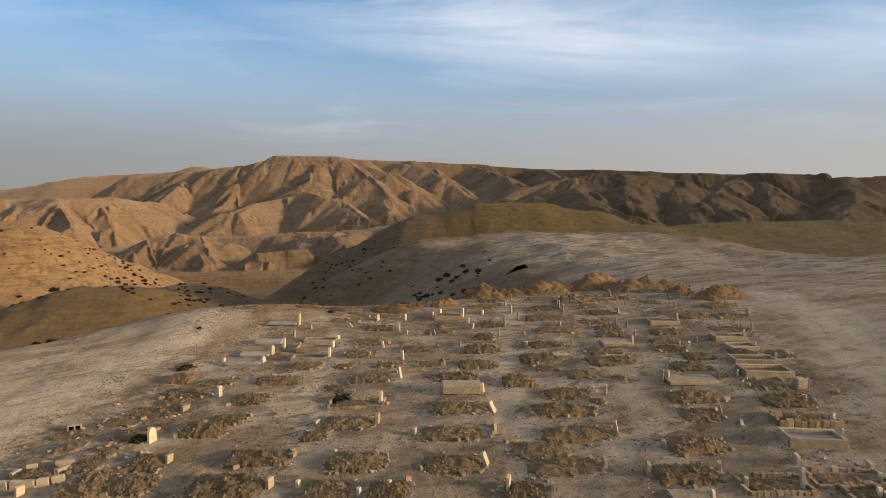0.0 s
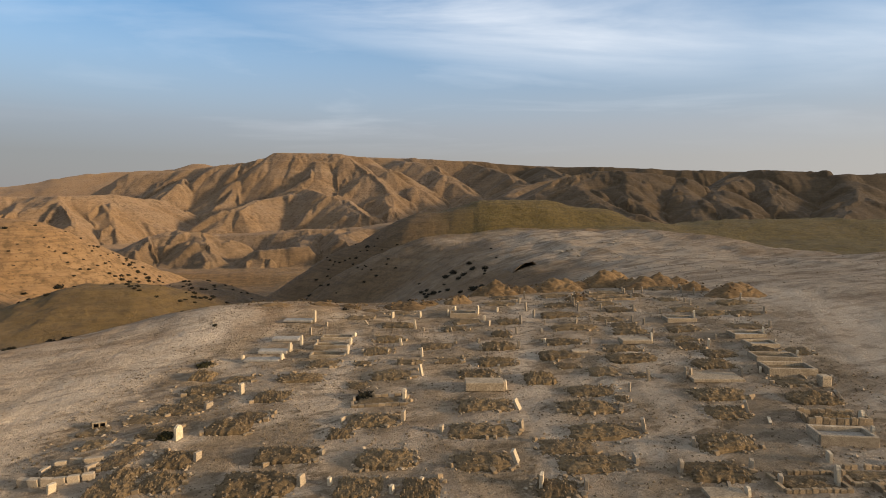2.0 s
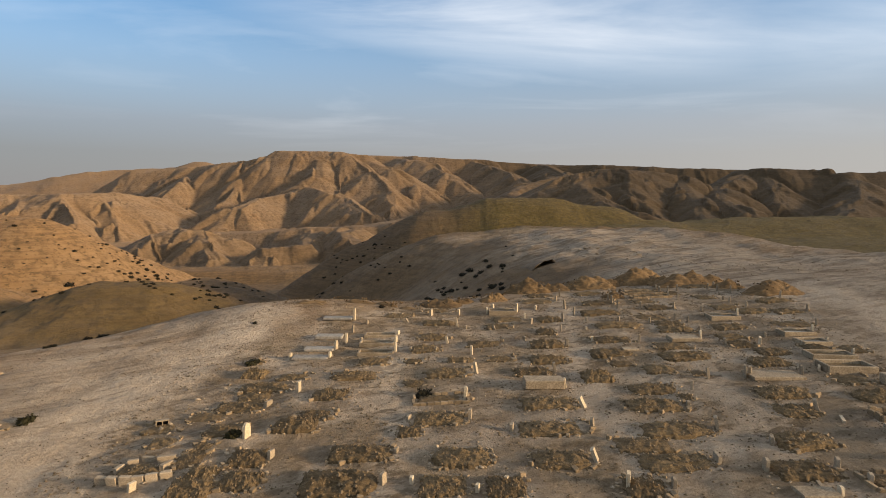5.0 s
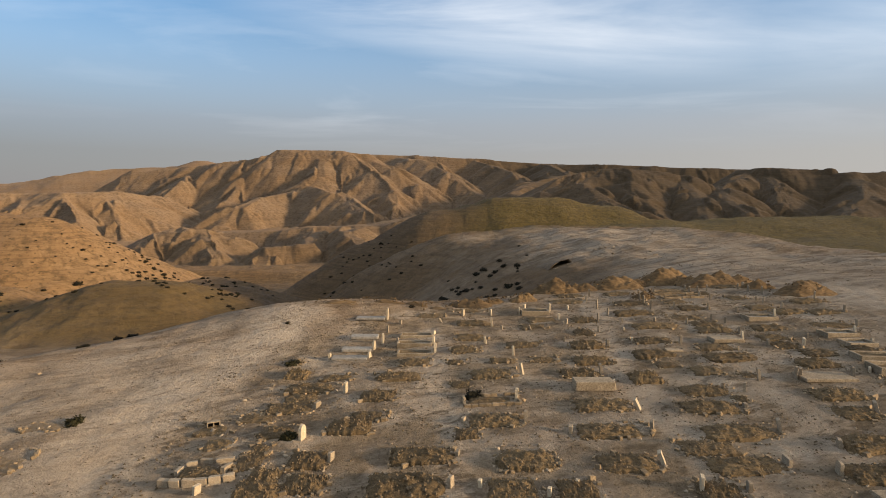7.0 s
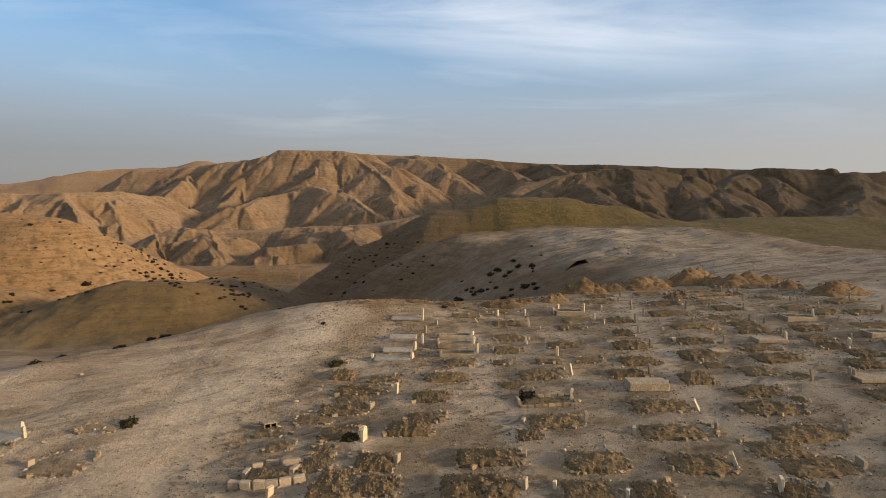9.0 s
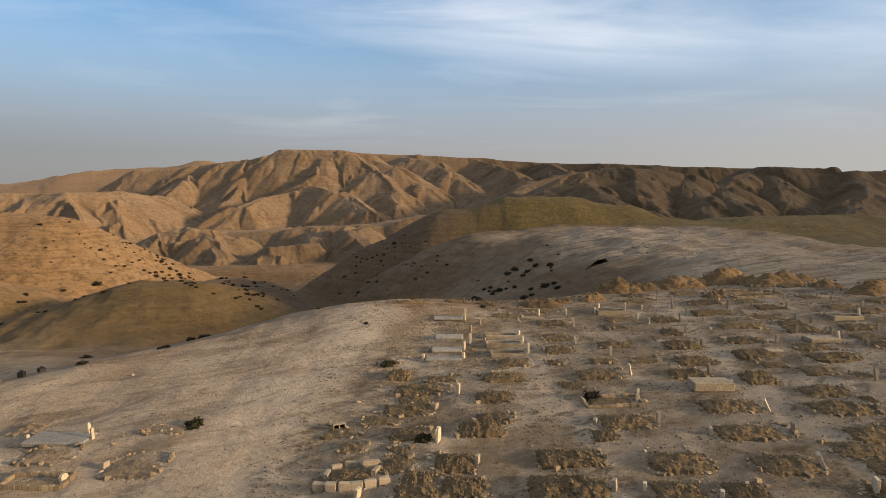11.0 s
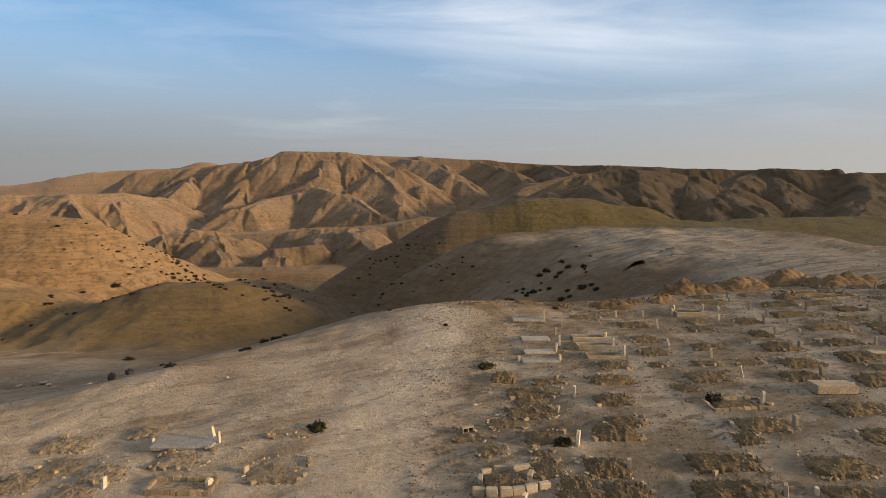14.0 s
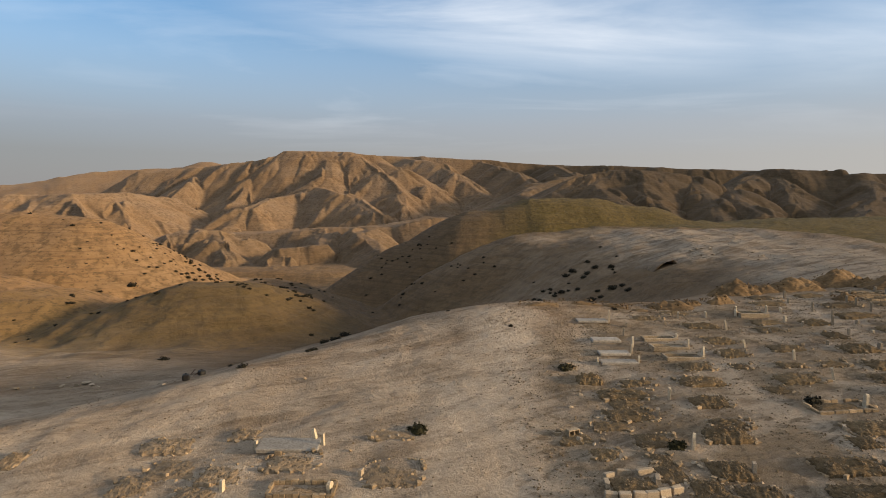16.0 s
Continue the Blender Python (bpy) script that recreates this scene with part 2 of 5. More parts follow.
def plateau(x, y):
    cx, cy = np.clip(x, -30, 24), np.clip(y, -10, 38)
    top = -0.36 + 0.039 * cx + 0.049 * cy
    top = top - 0.035 * np.clip(y - 38, 0, 30) + 0.05 * np.clip(y - 68, 0, 30) + 0.02 * np.clip(x - 8, 0, 25) * smooth(34, 60, y)
    edge = [(px, py, 0) for px, py in PLATEAU]
    d, _ = near_line(x, y, edge + edge[:1])
    out = np.where(inside(x, y, PLATEAU), 0, d)
    west = smooth(0, -12, x)
    fall = 0.55 - 0.07 * west * smooth(60, 45, y) + 0.12 * smooth(70, 95, y)
    knob = 0.75 * np.exp(-((x + 13) / 5) ** 2 - ((y - 35) / 3.5) ** 2)
    near = fall * (np.sqrt(out ** 2 + 20) - 4.5)
    signed = np.where(inside(x, y, PLATEAU), -d, d)
    round_edge = fall * 4.0 * np.logaddexp(0, signed / 4.0)
    return top + knob - near - (round_edge - near) * smooth(42, 54, y) * smooth(30, 18, x)


def valley(x, y):
    r = np.interp(y, [-50, 50, 70, 85, 100, 170, 300, 450, 650, 1300, 2500], [-4, -6.5, -9.5, -13, -18, -29, -35, -44, -36, -30, -20])
    return r + 3 * layers(x, y, 160, 3, 5) * smooth(60, 300, y)


def gullies(x, y, sx, sy, size, seed):
    """Furrows that run down the slope (sx, sy)."""
    n = np.maximum(np.hypot(sx, sy), 1e-6)
    qx, qy = -sy / n, sx / n
    ix, iy = np.floor(x / size), np.floor(y / size)
    total, weight = 0, 1e-6
    for dx in (-1, 0, 1):
        for dy in (-1, 0, 1):
            jx, jy = ix + dx, iy + dy
            px = (jx + 0.2 + 0.6 * lattice(jx, jy, seed)) * size
            py = (jy + 0.2 + 0.6 * lattice(jx, jy, seed + 1)) * size
            ux, uy = (x - px) / size, (y - py) / size
            w = np.exp(-2.2 * (ux * ux + uy * uy))
            total = total + w * np.cos(2 * np.pi * (ux * qx + uy * qy) * 1.3)
            weight = weight + w
    return total / weight


ORIGIN = (-8.0, 1.5)
fine = np.radians(np.linspace(-57, 57, 1150))
rest = np.radians(np.linspace(57, 303, 84)[1:-1])
ANGLES = np.concatenate([fine, rest])
RADII = np.concatenate([[0.01, 3, 6, 8], np.linspace(9, 44, 380), 44 * (150 / 44) ** (np.arange(1, 200) / 199),
                        np.linspace(150, 1130, 300)[1:], 1130 * (4800 / 1130) ** (np.arange(1, 60) / 59)])


def land():
    """Heights of the whole land on rings round the hilltop."""
    a, r = np.meshgrid(ANGLES, RADII)
    x, y = ORIGIN[0] + r * np.sin(a), ORIGIN[1] + r * np.cos(a)
    far = smooth(120, 500, r)
    wx = x + layers(x, y, 120, 2, 11) * 6 * far + layers(x, y, 18, 2, 12) * 0.9 * smooth(40, 80, r)
    wy = y + layers(x, y, 120, 2, 21) * 10 * far + layers(x, y, 18, 2, 22) * 0.9 * smooth(40, 80, r)
    h = valley(wx, wy)
    for line, half, slope, rnd in RIDGES:
        h = soft_max(h, ridge(wx, wy, line, half, slope, rnd), 1.2 + 0.8 * far)
    h = soft_max(h, plateau(wx, wy), 1.5)
    for size, depth, seed in ((125, 7.5, 31), (48, 1.0, 41), (17, 0.35, 51)):
        gr = np.gradient(h, axis=0) / np.gradient(r, axis=0)
        ga = np.gradient(h, axis=1) / (np.gradient(a, axis=1) * np.maximum(r, 1))
        sx, sy = gr * np.sin(a) + ga * np.cos(a), gr * np.cos(a) - ga * np.sin(a)
        steep = np.clip(np.hypot(sx, sy) / 0.5, 0, 1.2)
        g = gullies(x + layers(x, y, size, 2, seed) * size * 0.15, y, sx, sy, size, seed)
        h = h + depth * smooth(330, 520, r) * (1 - 0.7 * smooth(1050, 1200, r)) * steep * (0.5 * g - 0.5 * (1 - np.abs(g)) ** 2 + 0.1)
    mid = smooth(48, 75, r) * (1 - smooth(350, 500, r))
    h = h + mid * (0.6 * layers(x, y, 22, 4, 61) + 0.26 * layers(x, y, 5, 3, 62))
    h = h + far * 0.4 * layers(x, y, 24, 4, 71)
    close = 1 - smooth(48, 80, r)
    h = h + close * (0.10 * layers(x, y, 6, 3, 81) + 0.035 * layers(x, y, 1.3, 3, 82))
    return x, y, h


LX, LY, LZ = land()


def ground_z(x, y):
    """Height of the ground under (x, y)."""
    r = math.hypot(x - ORIGIN[0], y - ORIGIN[1])
    a = math.atan2(x - ORIGIN[0], y - ORIGIN[1])
    i = np.interp(r, RADII, np.arange(len(RADII)))
    j = np.interp(a, fine, np.arange(len(fine)))
    i0, j0 = min(int(i), len(RADII) - 2), min(int(j), len(fine) - 2)
    u, v = i - i0, j - j0
    q = LZ[i0:i0 + 2, j0:j0 + 2]
    return float((1 - u) * ((1 - v) * q[0, 0] + v * q[0, 1]) + u * ((1 - v) * q[1, 0] + v * q[1, 1]))


# ---- materials ----
EARTH_TONE = (0.725, 0.668, 0.557)


def material(name, rough=0.9):
    m = bpy.data.materials.new(name)
    m.use_nodes = True
    t = m.node_tree
    p = t.nodes["Principled BSDF"]
    p.inputs["Roughness"].default_value = rough
    p.inputs["Specular IOR Level"].default_value = 0.2
    return m, t, p


def relief(t, p, height, strength, distance):
    b = node(t, "ShaderNodeBump")
    b.inputs["Strength"].default_value = strength
    b.inputs["Distance"].default_value = distance
    wire(t, height, b.inputs["Height"])
    wire(t, b.outputs[0], p.inputs["Normal"])


def cover(t, name):
    return node(t, "ShaderNodeAttribute", attribute_name=name).outputs["Fac"]


def land_material():
    m, t, p = material("desert_ground", 0.95)
    pos = node(t, "ShaderNodeTexCoord").outputs["Object"]
    big = noise_tex(t, pos, 0.02, 6, 0.6)
    mid = noise_tex(t, pos, 0.35, 7, 0.62)
    small = noise_tex(t, pos, 5.0, 6, 0.65)
    turned = stretch(t, pos, (1, 1, 1), (0, 0, radians(-24)))
    spots = noise_tex(t, stretch(t, turned, (0.7, 1.5, 1.0)), 1.6, 5, 0.6, 0.4)
    wash = noise_tex(t, stretch(t, turned, (0.12, 0.9, 0.5)), 1.0, 6, 0.65, 0.5)
    tufts = noise_tex(t, pos, 1.1, 3, 0.6)
    paths = noise_tex(t, stretch(t, pos, (0.05, 0.05, 2.2)), 1.0, 4, 0.65)
    strata = noise_tex(t, stretch(t, pos, (0.006, 0.006, 0.35)), 1.0, 5, 0.7)
    fleck = noise_tex(t, pos, 0.24, 4, 0.75)
    drift = noise_tex(t, stretch(t, turned, (0.3, 1.3, 1.0)), 0.3, 6, 0.65, 0.8)
    ochre = mix(t, ramp(t, big, (0.35, 0.0), (0.65, 1.0)), (0.38, 0.24, 0.12), (0.42, 0.29, 0.17))
    ochre = mix(t, ramp(t, mid, (0.35, 0.0), (0.7, 0.5)), ochre, (0.24, 0.15, 0.075))
    ochre = mix(t, ramp(t, paths, (0.5, 0.0), (0.62, 0.45)), ochre, (0.14, 0.092, 0.05))
    clumps = noise_tex(t, pos, 0.55, 4, 0.7)
    ochre = mix(t, ramp(t, clumps, (0.48, 0.0), (0.58, 0.6)), ochre, (0.15, 0.10, 0.048))
    ochre = mix(t, ramp(t, tufts, (0.58, 0.0), (0.66, 0.6)), ochre, (0.12, 0.085, 0.04))
    # earth of the far range: greyer with distance, in level beds, flecked with shrubs
    far_earth = mix(t, ramp(t, big, (0.38, 0.0), (0.62, 1.0)), (0.255, 0.18, 0.12), (0.28, 0.215, 0.165))
    far_earth = mix(t, ramp(t, strata, (0.46, 0.0), (0.6, 0.55)), far_earth, (0.20, 0.145, 0.105))
    far_earth = mix(t, ramp(t, strata, (0.36, 0.4), (0.44, 0.0)), far_earth, (0.37, 0.29, 0.215))
    far_earth = mix(t, ramp(t, fleck, (0.49, 0.0), (0.58, 0.75)), far_earth, (0.12, 0.088, 0.056))
    patch = maths(t, "MULTIPLY", ramp(t, mid, (0.36, 0.2), (0.66, 1.0)), ramp(t, spots, (0.47, 0.1), (0.66, 0.9)))
    chalk = mix(t, patch, (0.62, 0.54, 0.455), (0.23, 0.175, 0.125))
    chalk = mix(t, maths(t, "MULTIPLY", ramp(t, wash, (0.46, 0.0), (0.6, 0.9)), ramp(t, mid, (0.35, 0.3), (0.55, 1.0))), chalk, (0.235, 0.18, 0.13))
    chalk = mix(t, ramp(t, drift, (0.5, 0.0), (0.66, 0.6)), chalk, (0.25, 0.19, 0.135))
    soil = mix(t, ramp(t, mid, (0.35, 0.0), (0.7, 1.0)), (0.52, 0.43, 0.33), (0.31, 0.24, 0.165))
    dust = mix(t, ramp(t, mid, (0.35, 0.0), (0.7, 0.9)), (0.80, 0.71, 0.62), (0.59, 0.505, 0.42))
    dust = mix(t, ramp(t, spots, (0.55, 0.0), (0.64, 0.55)), dust, (0.30, 0.235, 0.175))
    dust = mix(t, ramp(t, wash, (0.53, 0.0), (0.64, 0.4)), dust, (0.31, 0.25, 0.185))
    grass = mix(t, ramp(t, mid, (0.35, 0.0), (0.65, 1.0)), (0.14, 0.108, 0.022), (0.20, 0.148, 0.04))
    grass = mix(t, ramp(t, paths, (0.5, 0.0), (0.62, 0.45)), grass, (0.10, 0.07, 0.03))
    grass = mix(t, ramp(t, clumps, (0.45, 0.0), (0.57, 0.75)), grass, (0.225, 0.165, 0.05))
    grass = mix(t, ramp(t, tufts, (0.48, 0.0), (0.6, 0.75)), grass, (0.085, 0.068, 0.025))
    # dark brown ground with shade mixed into its colour, plus trails and shrub flecks
    shade_brown = mix(t, ramp(t, mid, (0.35, 0.0), (0.65, 1.0)), (0.15, 0.105, 0.06), (0.10, 0.072, 0.038))
    shade_brown = mix(t, ramp(t, paths, (0.48, 0.0), (0.56, 0.6)), shade_brown, (0.07, 0.05, 0.03))
    shade_brown = mix(t, ramp(t, fleck, (0.52, 0.0), (0.64, 0.5)), shade_brown, (0.055, 0.045, 0.025))
    col = mix(t, cover(t, "far_earth"), ochre, far_earth)
    col = mix(t, cover(t, "chalk"), col, chalk)
    col = mix(t, cover(t, "ground_shade"), col, shade_brown)
    col = mix(t, cover(t, "grass"), col, grass)
    col = mix(t, cover(t, "soil"), col, soil)
    col = mix(t, cover(t, "dust"), col, dust)
    col = mix(t, ramp(t, small, (0.3, 0.24), (0.7, 0.0)), col, (0.15, 0.11, 0.075), "MIX")
    weed = maths(t, "MULTIPLY", ramp(t, spots, (0.5, 0.0), (0.62, 0.6)), cover(t, "soil"))
    col = mix(t, weed, col, (0.13, 0.095, 0.055))
    fine_grain = noise_tex(t, pos, 22.0, 4, 0.7)
    col = mix(t, ramp(t, fine_grain, (0.35, 0.2), (0.6, 0.0)), col, (0.14, 0.105, 0.07))
    wire(t, mix(t, 1.0, col, EARTH_TONE, "MULTIPLY"), p.inputs["Base Color"])
    high = maths(t, "ADD", small, maths(t, "MULTIPLY", mid, 3.0))
    relief(t, p, maths(t, "ADD", high, maths(t, "MULTIPLY", fine_grain, 0.4)), 1.0, 0.24)
    p.inputs["Diffuse Roughness"].default_value = 1.0
    return m


GROUND = land_material()


# ---- the ground ----
def ground():
    rings, turns = LX.shape
    verts = np.stack([LX, LY, LZ], -1).reshape(-1, 3)
    i = np.arange(rings - 1)[:, None] * turns
    j = np.arange(turns)[None, :]
    k = (j + 1) % turns
    quads = np.stack([i + j, i + turns + j, i + turns + k, i + k], -1).reshape(-1, 4)[:, ::-1]
    me = bpy.data.meshes.new("ground")
    me.vertices.add(len(verts))
    me.vertices.foreach_set("co", verts.ravel())
    me.loops.add(quads.size)
    me.loops.foreach_set("vertex_index", quads.ravel().astype(np.int32))
    me.polygons.add(len(quads))
    me.polygons.foreach_set("loop_start", np.arange(0, quads.size, 4, dtype=np.int32))
    me.polygons.foreach_set("use_smooth", np.ones(len(quads), bool))
    me.update(calc_edges=True)
    for name, values in covers().items():
        me.attributes.new(name, "FLOAT", "POINT").data.foreach_set("value", np.clip(values, 0, 1).ravel().astype(np.float32))
    me.materials.append(GROUND)
    return tagged(new("ground", me), "dusty ochre desert hills with chalky bare plateau", "ground", kind="structure")


def covers():
    """Where chalk crust, dry grass, dug soil and trodden dust lie."""
    x, y = LX, LY
    r = np.hypot(x - ORIGIN[0], y - ORIGIN[1])
    n1, n2, n3 = layers(x, y, 14, 4, 101), layers(x, y, 3, 4, 102), layers(x, y, 50, 4, 103)
    yard = [(-12.5, 8), (-13.5, 20), (-11.5, 30), (-8, 36), (1, 36.5), (5, 40), (14, 40), (19, 36), (15.5, 28), (14.5, 20), (14, 5)]
    d, _ = near_line(x, y, [(px, py, 0) for px, py in yard + yard[:1]])
    graves = smooth(-0.8, 0.8, np.where(inside(x, y, yard), d, -d) + 0.8 * n2)
    d, _ = near_line(x, y, [(-13, 5, 0), (-15, 18, 0), (-14.5, 27, 0), (-13.5, 33, 0)])
    track = smooth(3.0, 1.0, d + 0.8 * n2)
    for line in ([(-4.3, 12, 0), (-4.4, 19, 0), (-5, 24, 0), (-5.5, 31, 0)], [(2.3, 12, 0), (2.3, 22, 0), (3, 30, 0), (4, 37, 0)],
                 [(6.3, 12, 0), (6.9, 22, 0), (8, 33, 0)]):
        d, _ = near_line(x, y, line)
        track = np.maximum(track, 0.75 * smooth(1.0, 0.25, d + 0.4 * n2))
    d, _ = near_line(x, y, [(16, 19, 0), (18.5, 26, 0), (20, 32, 0), (18.5, 37, 0)])
    track = np.maximum(track, smooth(4.0, 0.8, d + 1.6 * n2))
    rim = [(px, py, 0) for px, py in PLATEAU]
    d, _ = near_line(x, y, rim + rim[:1])
    depth = np.where(inside(x, y, PLATEAU), d, -d)
    chalk = smooth(-9, 9, depth + 7 * n1) * smooth(130, 105, y)
    track = np.maximum(track, 0.6 * graves * smooth(0.0, 0.5, layers(x, y, 2.2, 3, 140)))
    west_slope = smooth(-12, -17, x + 1.5 * n2) * smooth(50, 36, y) * smooth(140, 60, r)
    track = np.maximum(track, west_slope * np.clip(0.36 + 0.55 * n1 + 0.3 * n2, 0, 0.85))
    d, _ = near_line(x, y, [(-80, 52, 0), (-58, 54, 0), (-43, 46, 0), (-31, 38, 0), (-24, 34, 0)])
    d2, _ = near_line(x, y, [(-128, 320, 0), (-75, 318, 0)])
    # terrace and lower valley, darkened with the same shade colour
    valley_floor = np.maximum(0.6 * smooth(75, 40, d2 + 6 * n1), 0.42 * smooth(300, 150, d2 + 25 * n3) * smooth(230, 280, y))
    shoulder = smooth(44, 54, y) * smooth(118, 98, y) * smooth(-30, -2, x + 5 * n1)
    chalk = np.maximum(chalk, shoulder * (0.45 + 0.35 * n1))
    chalk = np.maximum(chalk, smooth(26, 8, d + 6 * n1) * (0.75 + 0.35 * n1))
    track = np.maximum(track, 0.3 * smooth(20, 6, d + 6 * n1) * smooth(-0.4, 0.4, n1))
    d, _ = near_line(x, y, [(-2.6, 193.6, 0), (60, 191, 0), (218, 205, 0)])
    green = smooth(95, 60, d + 14 * n3) * smooth(-14, 10, x + 10 * n3) * smooth(-14, -5, LZ + 2 * n1)
    d, _ = near_line(x, y, [(-80, 72, 0), (-48, 82, 0)])
    knoll = smooth(24, 8, d + 8 * n1) * 0.45
    # brown flank turned from the sun, its shade put into the colour
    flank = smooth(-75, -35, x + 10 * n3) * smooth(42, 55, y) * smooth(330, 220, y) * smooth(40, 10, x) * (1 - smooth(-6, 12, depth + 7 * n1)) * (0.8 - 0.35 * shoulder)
    # cloud shadow over the eastern range, put into the ground colour
    shade_brown = smooth(-10, 170, x + 50 * n3) * smooth(380, 480, y)
    # greyer earth sets in with distance from the hilltop
    far_earth = smooth(330, 420, r + 30 * n3) * (0.75 + 0.3 * n3)
    return {"far_earth": far_earth, "chalk": chalk, "grass": np.maximum(green, knoll), "ground_shade": np.maximum(np.maximum(shade_brown, flank), valley_floor), "soil": graves * smooth(-0.5, 0.5, n2 + 0.2), "dust": np.maximum(track, 0)}


ground()


# ---- more materials ----
def stone_material(name, light, dark, scale=6.0, rough=0.85, bump=0.35):
    m, t, p = material(name, rough)
    pos = node(t, "ShaderNodeTexCoord").outputs["Object"]
    info = node(t, "ShaderNodeObjectInfo").outputs["Random"]
    off = node(t, "ShaderNodeVectorMath", operation="ADD")
    wire(t, pos, off.inputs[0])
    wire(t, maths(t, "MULTIPLY", info, 40.0), off.inputs[1])
    a = noise_tex(t, off.outputs[0], scale, 6, 0.65)
    b = noise_tex(t, off.outputs[0], scale * 6, 4, 0.6)
    col = mix(t, ramp(t, a, (0.35, 0.0), (0.7, 1.0)), light, dark)
    col = mix(t, ramp(t, b, (0.38, 0.6), (0.56, 0.0)), col, tuple(c * 0.5 for c in dark))
    shade = node(t, "ShaderNodeHueSaturation")
    wire(t, mix(t, 1.0, col, EARTH_TONE, "MULTIPLY"), shade.inputs["Color"])
    wire(t, maths(t, "ADD", maths(t, "MULTIPLY", info, 0.4), 0.8), shade.inputs["Value"])
    wire(t, shade.outputs[0], p.inputs["Base Color"])
    relief(t, p, maths(t, "ADD", a, maths(t, "MULTIPLY", b, 0.5)), bump, 0.03)
    return m


MARBLE = stone_material("pale_headstone_stone", (0.8, 0.72, 0.6), (0.55, 0.47, 0.36), 5)
GREYSTONE = stone_material("weathered_grey_stone", (0.50, 0.44, 0.36), (0.30, 0.25, 0.195), 6)
CONCRETE = stone_material("weathered_concrete", (0.46, 0.395, 0.31), (0.28, 0.23, 0.17), 3)
BLUE_SLAB = stone_material("grey_cement_slab", (0.46, 0.445, 0.43), (0.31, 0.295, 0.275), 2.5)
ROCK = stone_material("limestone_rock", (0.55, 0.44, 0.31), (0.33, 0.25, 0.165), 5)
KERB_STONE = stone_material("dusty_kerb_stone", (0.40, 0.32, 0.225), (0.22, 0.17, 0.115), 5)
WHITE_ROCK = stone_material("white_limestone", (0.56, 0.49, 0.40), (0.36, 0.295, 0.225), 7)
CHALK_ROCK = stone_material("chalky_ledge_rock", (0.30, 0.24, 0.185), (0.17, 0.135, 0.10), 1.5, 0.95, 0.8)
MOUND = stone_material("grave_soil", (0.27, 0.20, 0.12), (0.115, 0.085, 0.047), 8, 0.95, 1.0)
PALE_SOIL = stone_material("pale_ochre_grave_soil", (0.43, 0.335, 0.235), (0.27, 0.205, 0.14), 6, 0.95, 1.0)
HEAP = stone_material("loose_ochre_soil", (0.25, 0.172, 0.095), (0.13, 0.09, 0.05), 3.5, 0.95, 0.9)
PEBBLE = stone_material("pebbles", (0.29, 0.225, 0.15), (0.14, 0.105, 0.066), 3.5)
LEAF = stone_material("dark_shrub_leaf", (0.034, 0.03, 0.016), (0.018, 0.017, 0.01), 4)
GREEN_LEAF = stone_material("olive_shrub_leaf", (0.06, 0.055, 0.02), (0.03, 0.028, 0.012), 4)
TWIG = stone_material("dry_twig", (0.16, 0.11, 0.07), (0.08, 0.055, 0.035), 8)
BLACK = stone_material("black_plastic_and_shade", (0.02, 0.02, 0.02), (0.012, 0.012, 0.012), 4, 0.5)
RUST = stone_material("rusty_metal", (0.12, 0.06, 0.035), (0.05, 0.03, 0.02), 6, 0.7)
rng = random.Random(11)


# ---- small tools ----
def mesh_of(name, bm, mat, soft=False):
    me = bpy.data.meshes.new(name)
    bm.to_mesh(me)
    bm.free()
    me.materials.append(mat)
    if soft:
        me.polygons.foreach_set("use_smooth", [True] * len(me.polygons))
    return me


def part(name, me, parent, at=(0, 0, 0), turn=(0, 0, 0), size=(1, 1, 1), label=""):
    ob = new(name, me)
    ob.parent = parent
    ob.matrix_basis = Matrix.LocRotScale(at, Euler([radians(v) for v in turn]), size)
    return tagged(ob, label) if label else ob


def rough_block(name, w, d, h, mat, seed, jitter=0.03, top=0.0, cuts=1, bevel=0.02):
    """An upright block on its base, its edges worn; top rounds the head of a stone."""
    r = random.Random(seed)
    bm = bmesh.new()
    bmesh.ops.create_cube(bm, size=1)
    bmesh.ops.scale(bm, vec=(w, d, h), verts=bm.verts)
    bmesh.ops.translate(bm, vec=(0, 0, h / 2), verts=bm.verts)
    if bevel:
        bmesh.ops.bevel(bm, geom=bm.edges[:], offset=bevel, segments=1, affect="EDGES")
    if top:
        bmesh.ops.subdivide_edges(bm, edges=[e for e in bm.edges if abs(e.verts[0].co.x - e.verts[1].co.x) > w * 0.5], cuts=5)
    for v in bm.verts:
        if top and v.co.z > h * 0.5:
            u = min(1, abs(v.co.x) / (w / 2))
            v.co.z -= top * (1 - math.sqrt(max(0, 1 - u * u)))
        v.co += Vector([r.uniform(-1, 1) * jitter * s for s in (w, d, h * 0.3)])
    return mesh_of(name, bm, mat)


def rock_mesh(name, mat, seed, subdiv=1):
    r = random.Random(seed)
    bm = bmesh.new()
    bmesh.ops.create_icosphere(bm, subdivisions=subdiv, radius=0.5)
    k = Vector((r.uniform(0, 9), r.uniform(0, 9), r.uniform(0, 9)))
    for v in bm.verts:
        n = v.co.normalized()
        v.co *= 1 + 0.45 * noise.noise(n * 1.6 + k)
        v.co.x *= 1.15
        v.co.z *= 0.72
    for _ in range(7):
        a = Vector((r.uniform(-1, 1), r.uniform(-1, 1), r.uniform(-0.4, 1))).normalized()
        for v in bm.verts:
            over = v.co.dot(a) - 0.24
            if over > 0:
                v.co -= a * over
    return mesh_of(name, bm, mat)


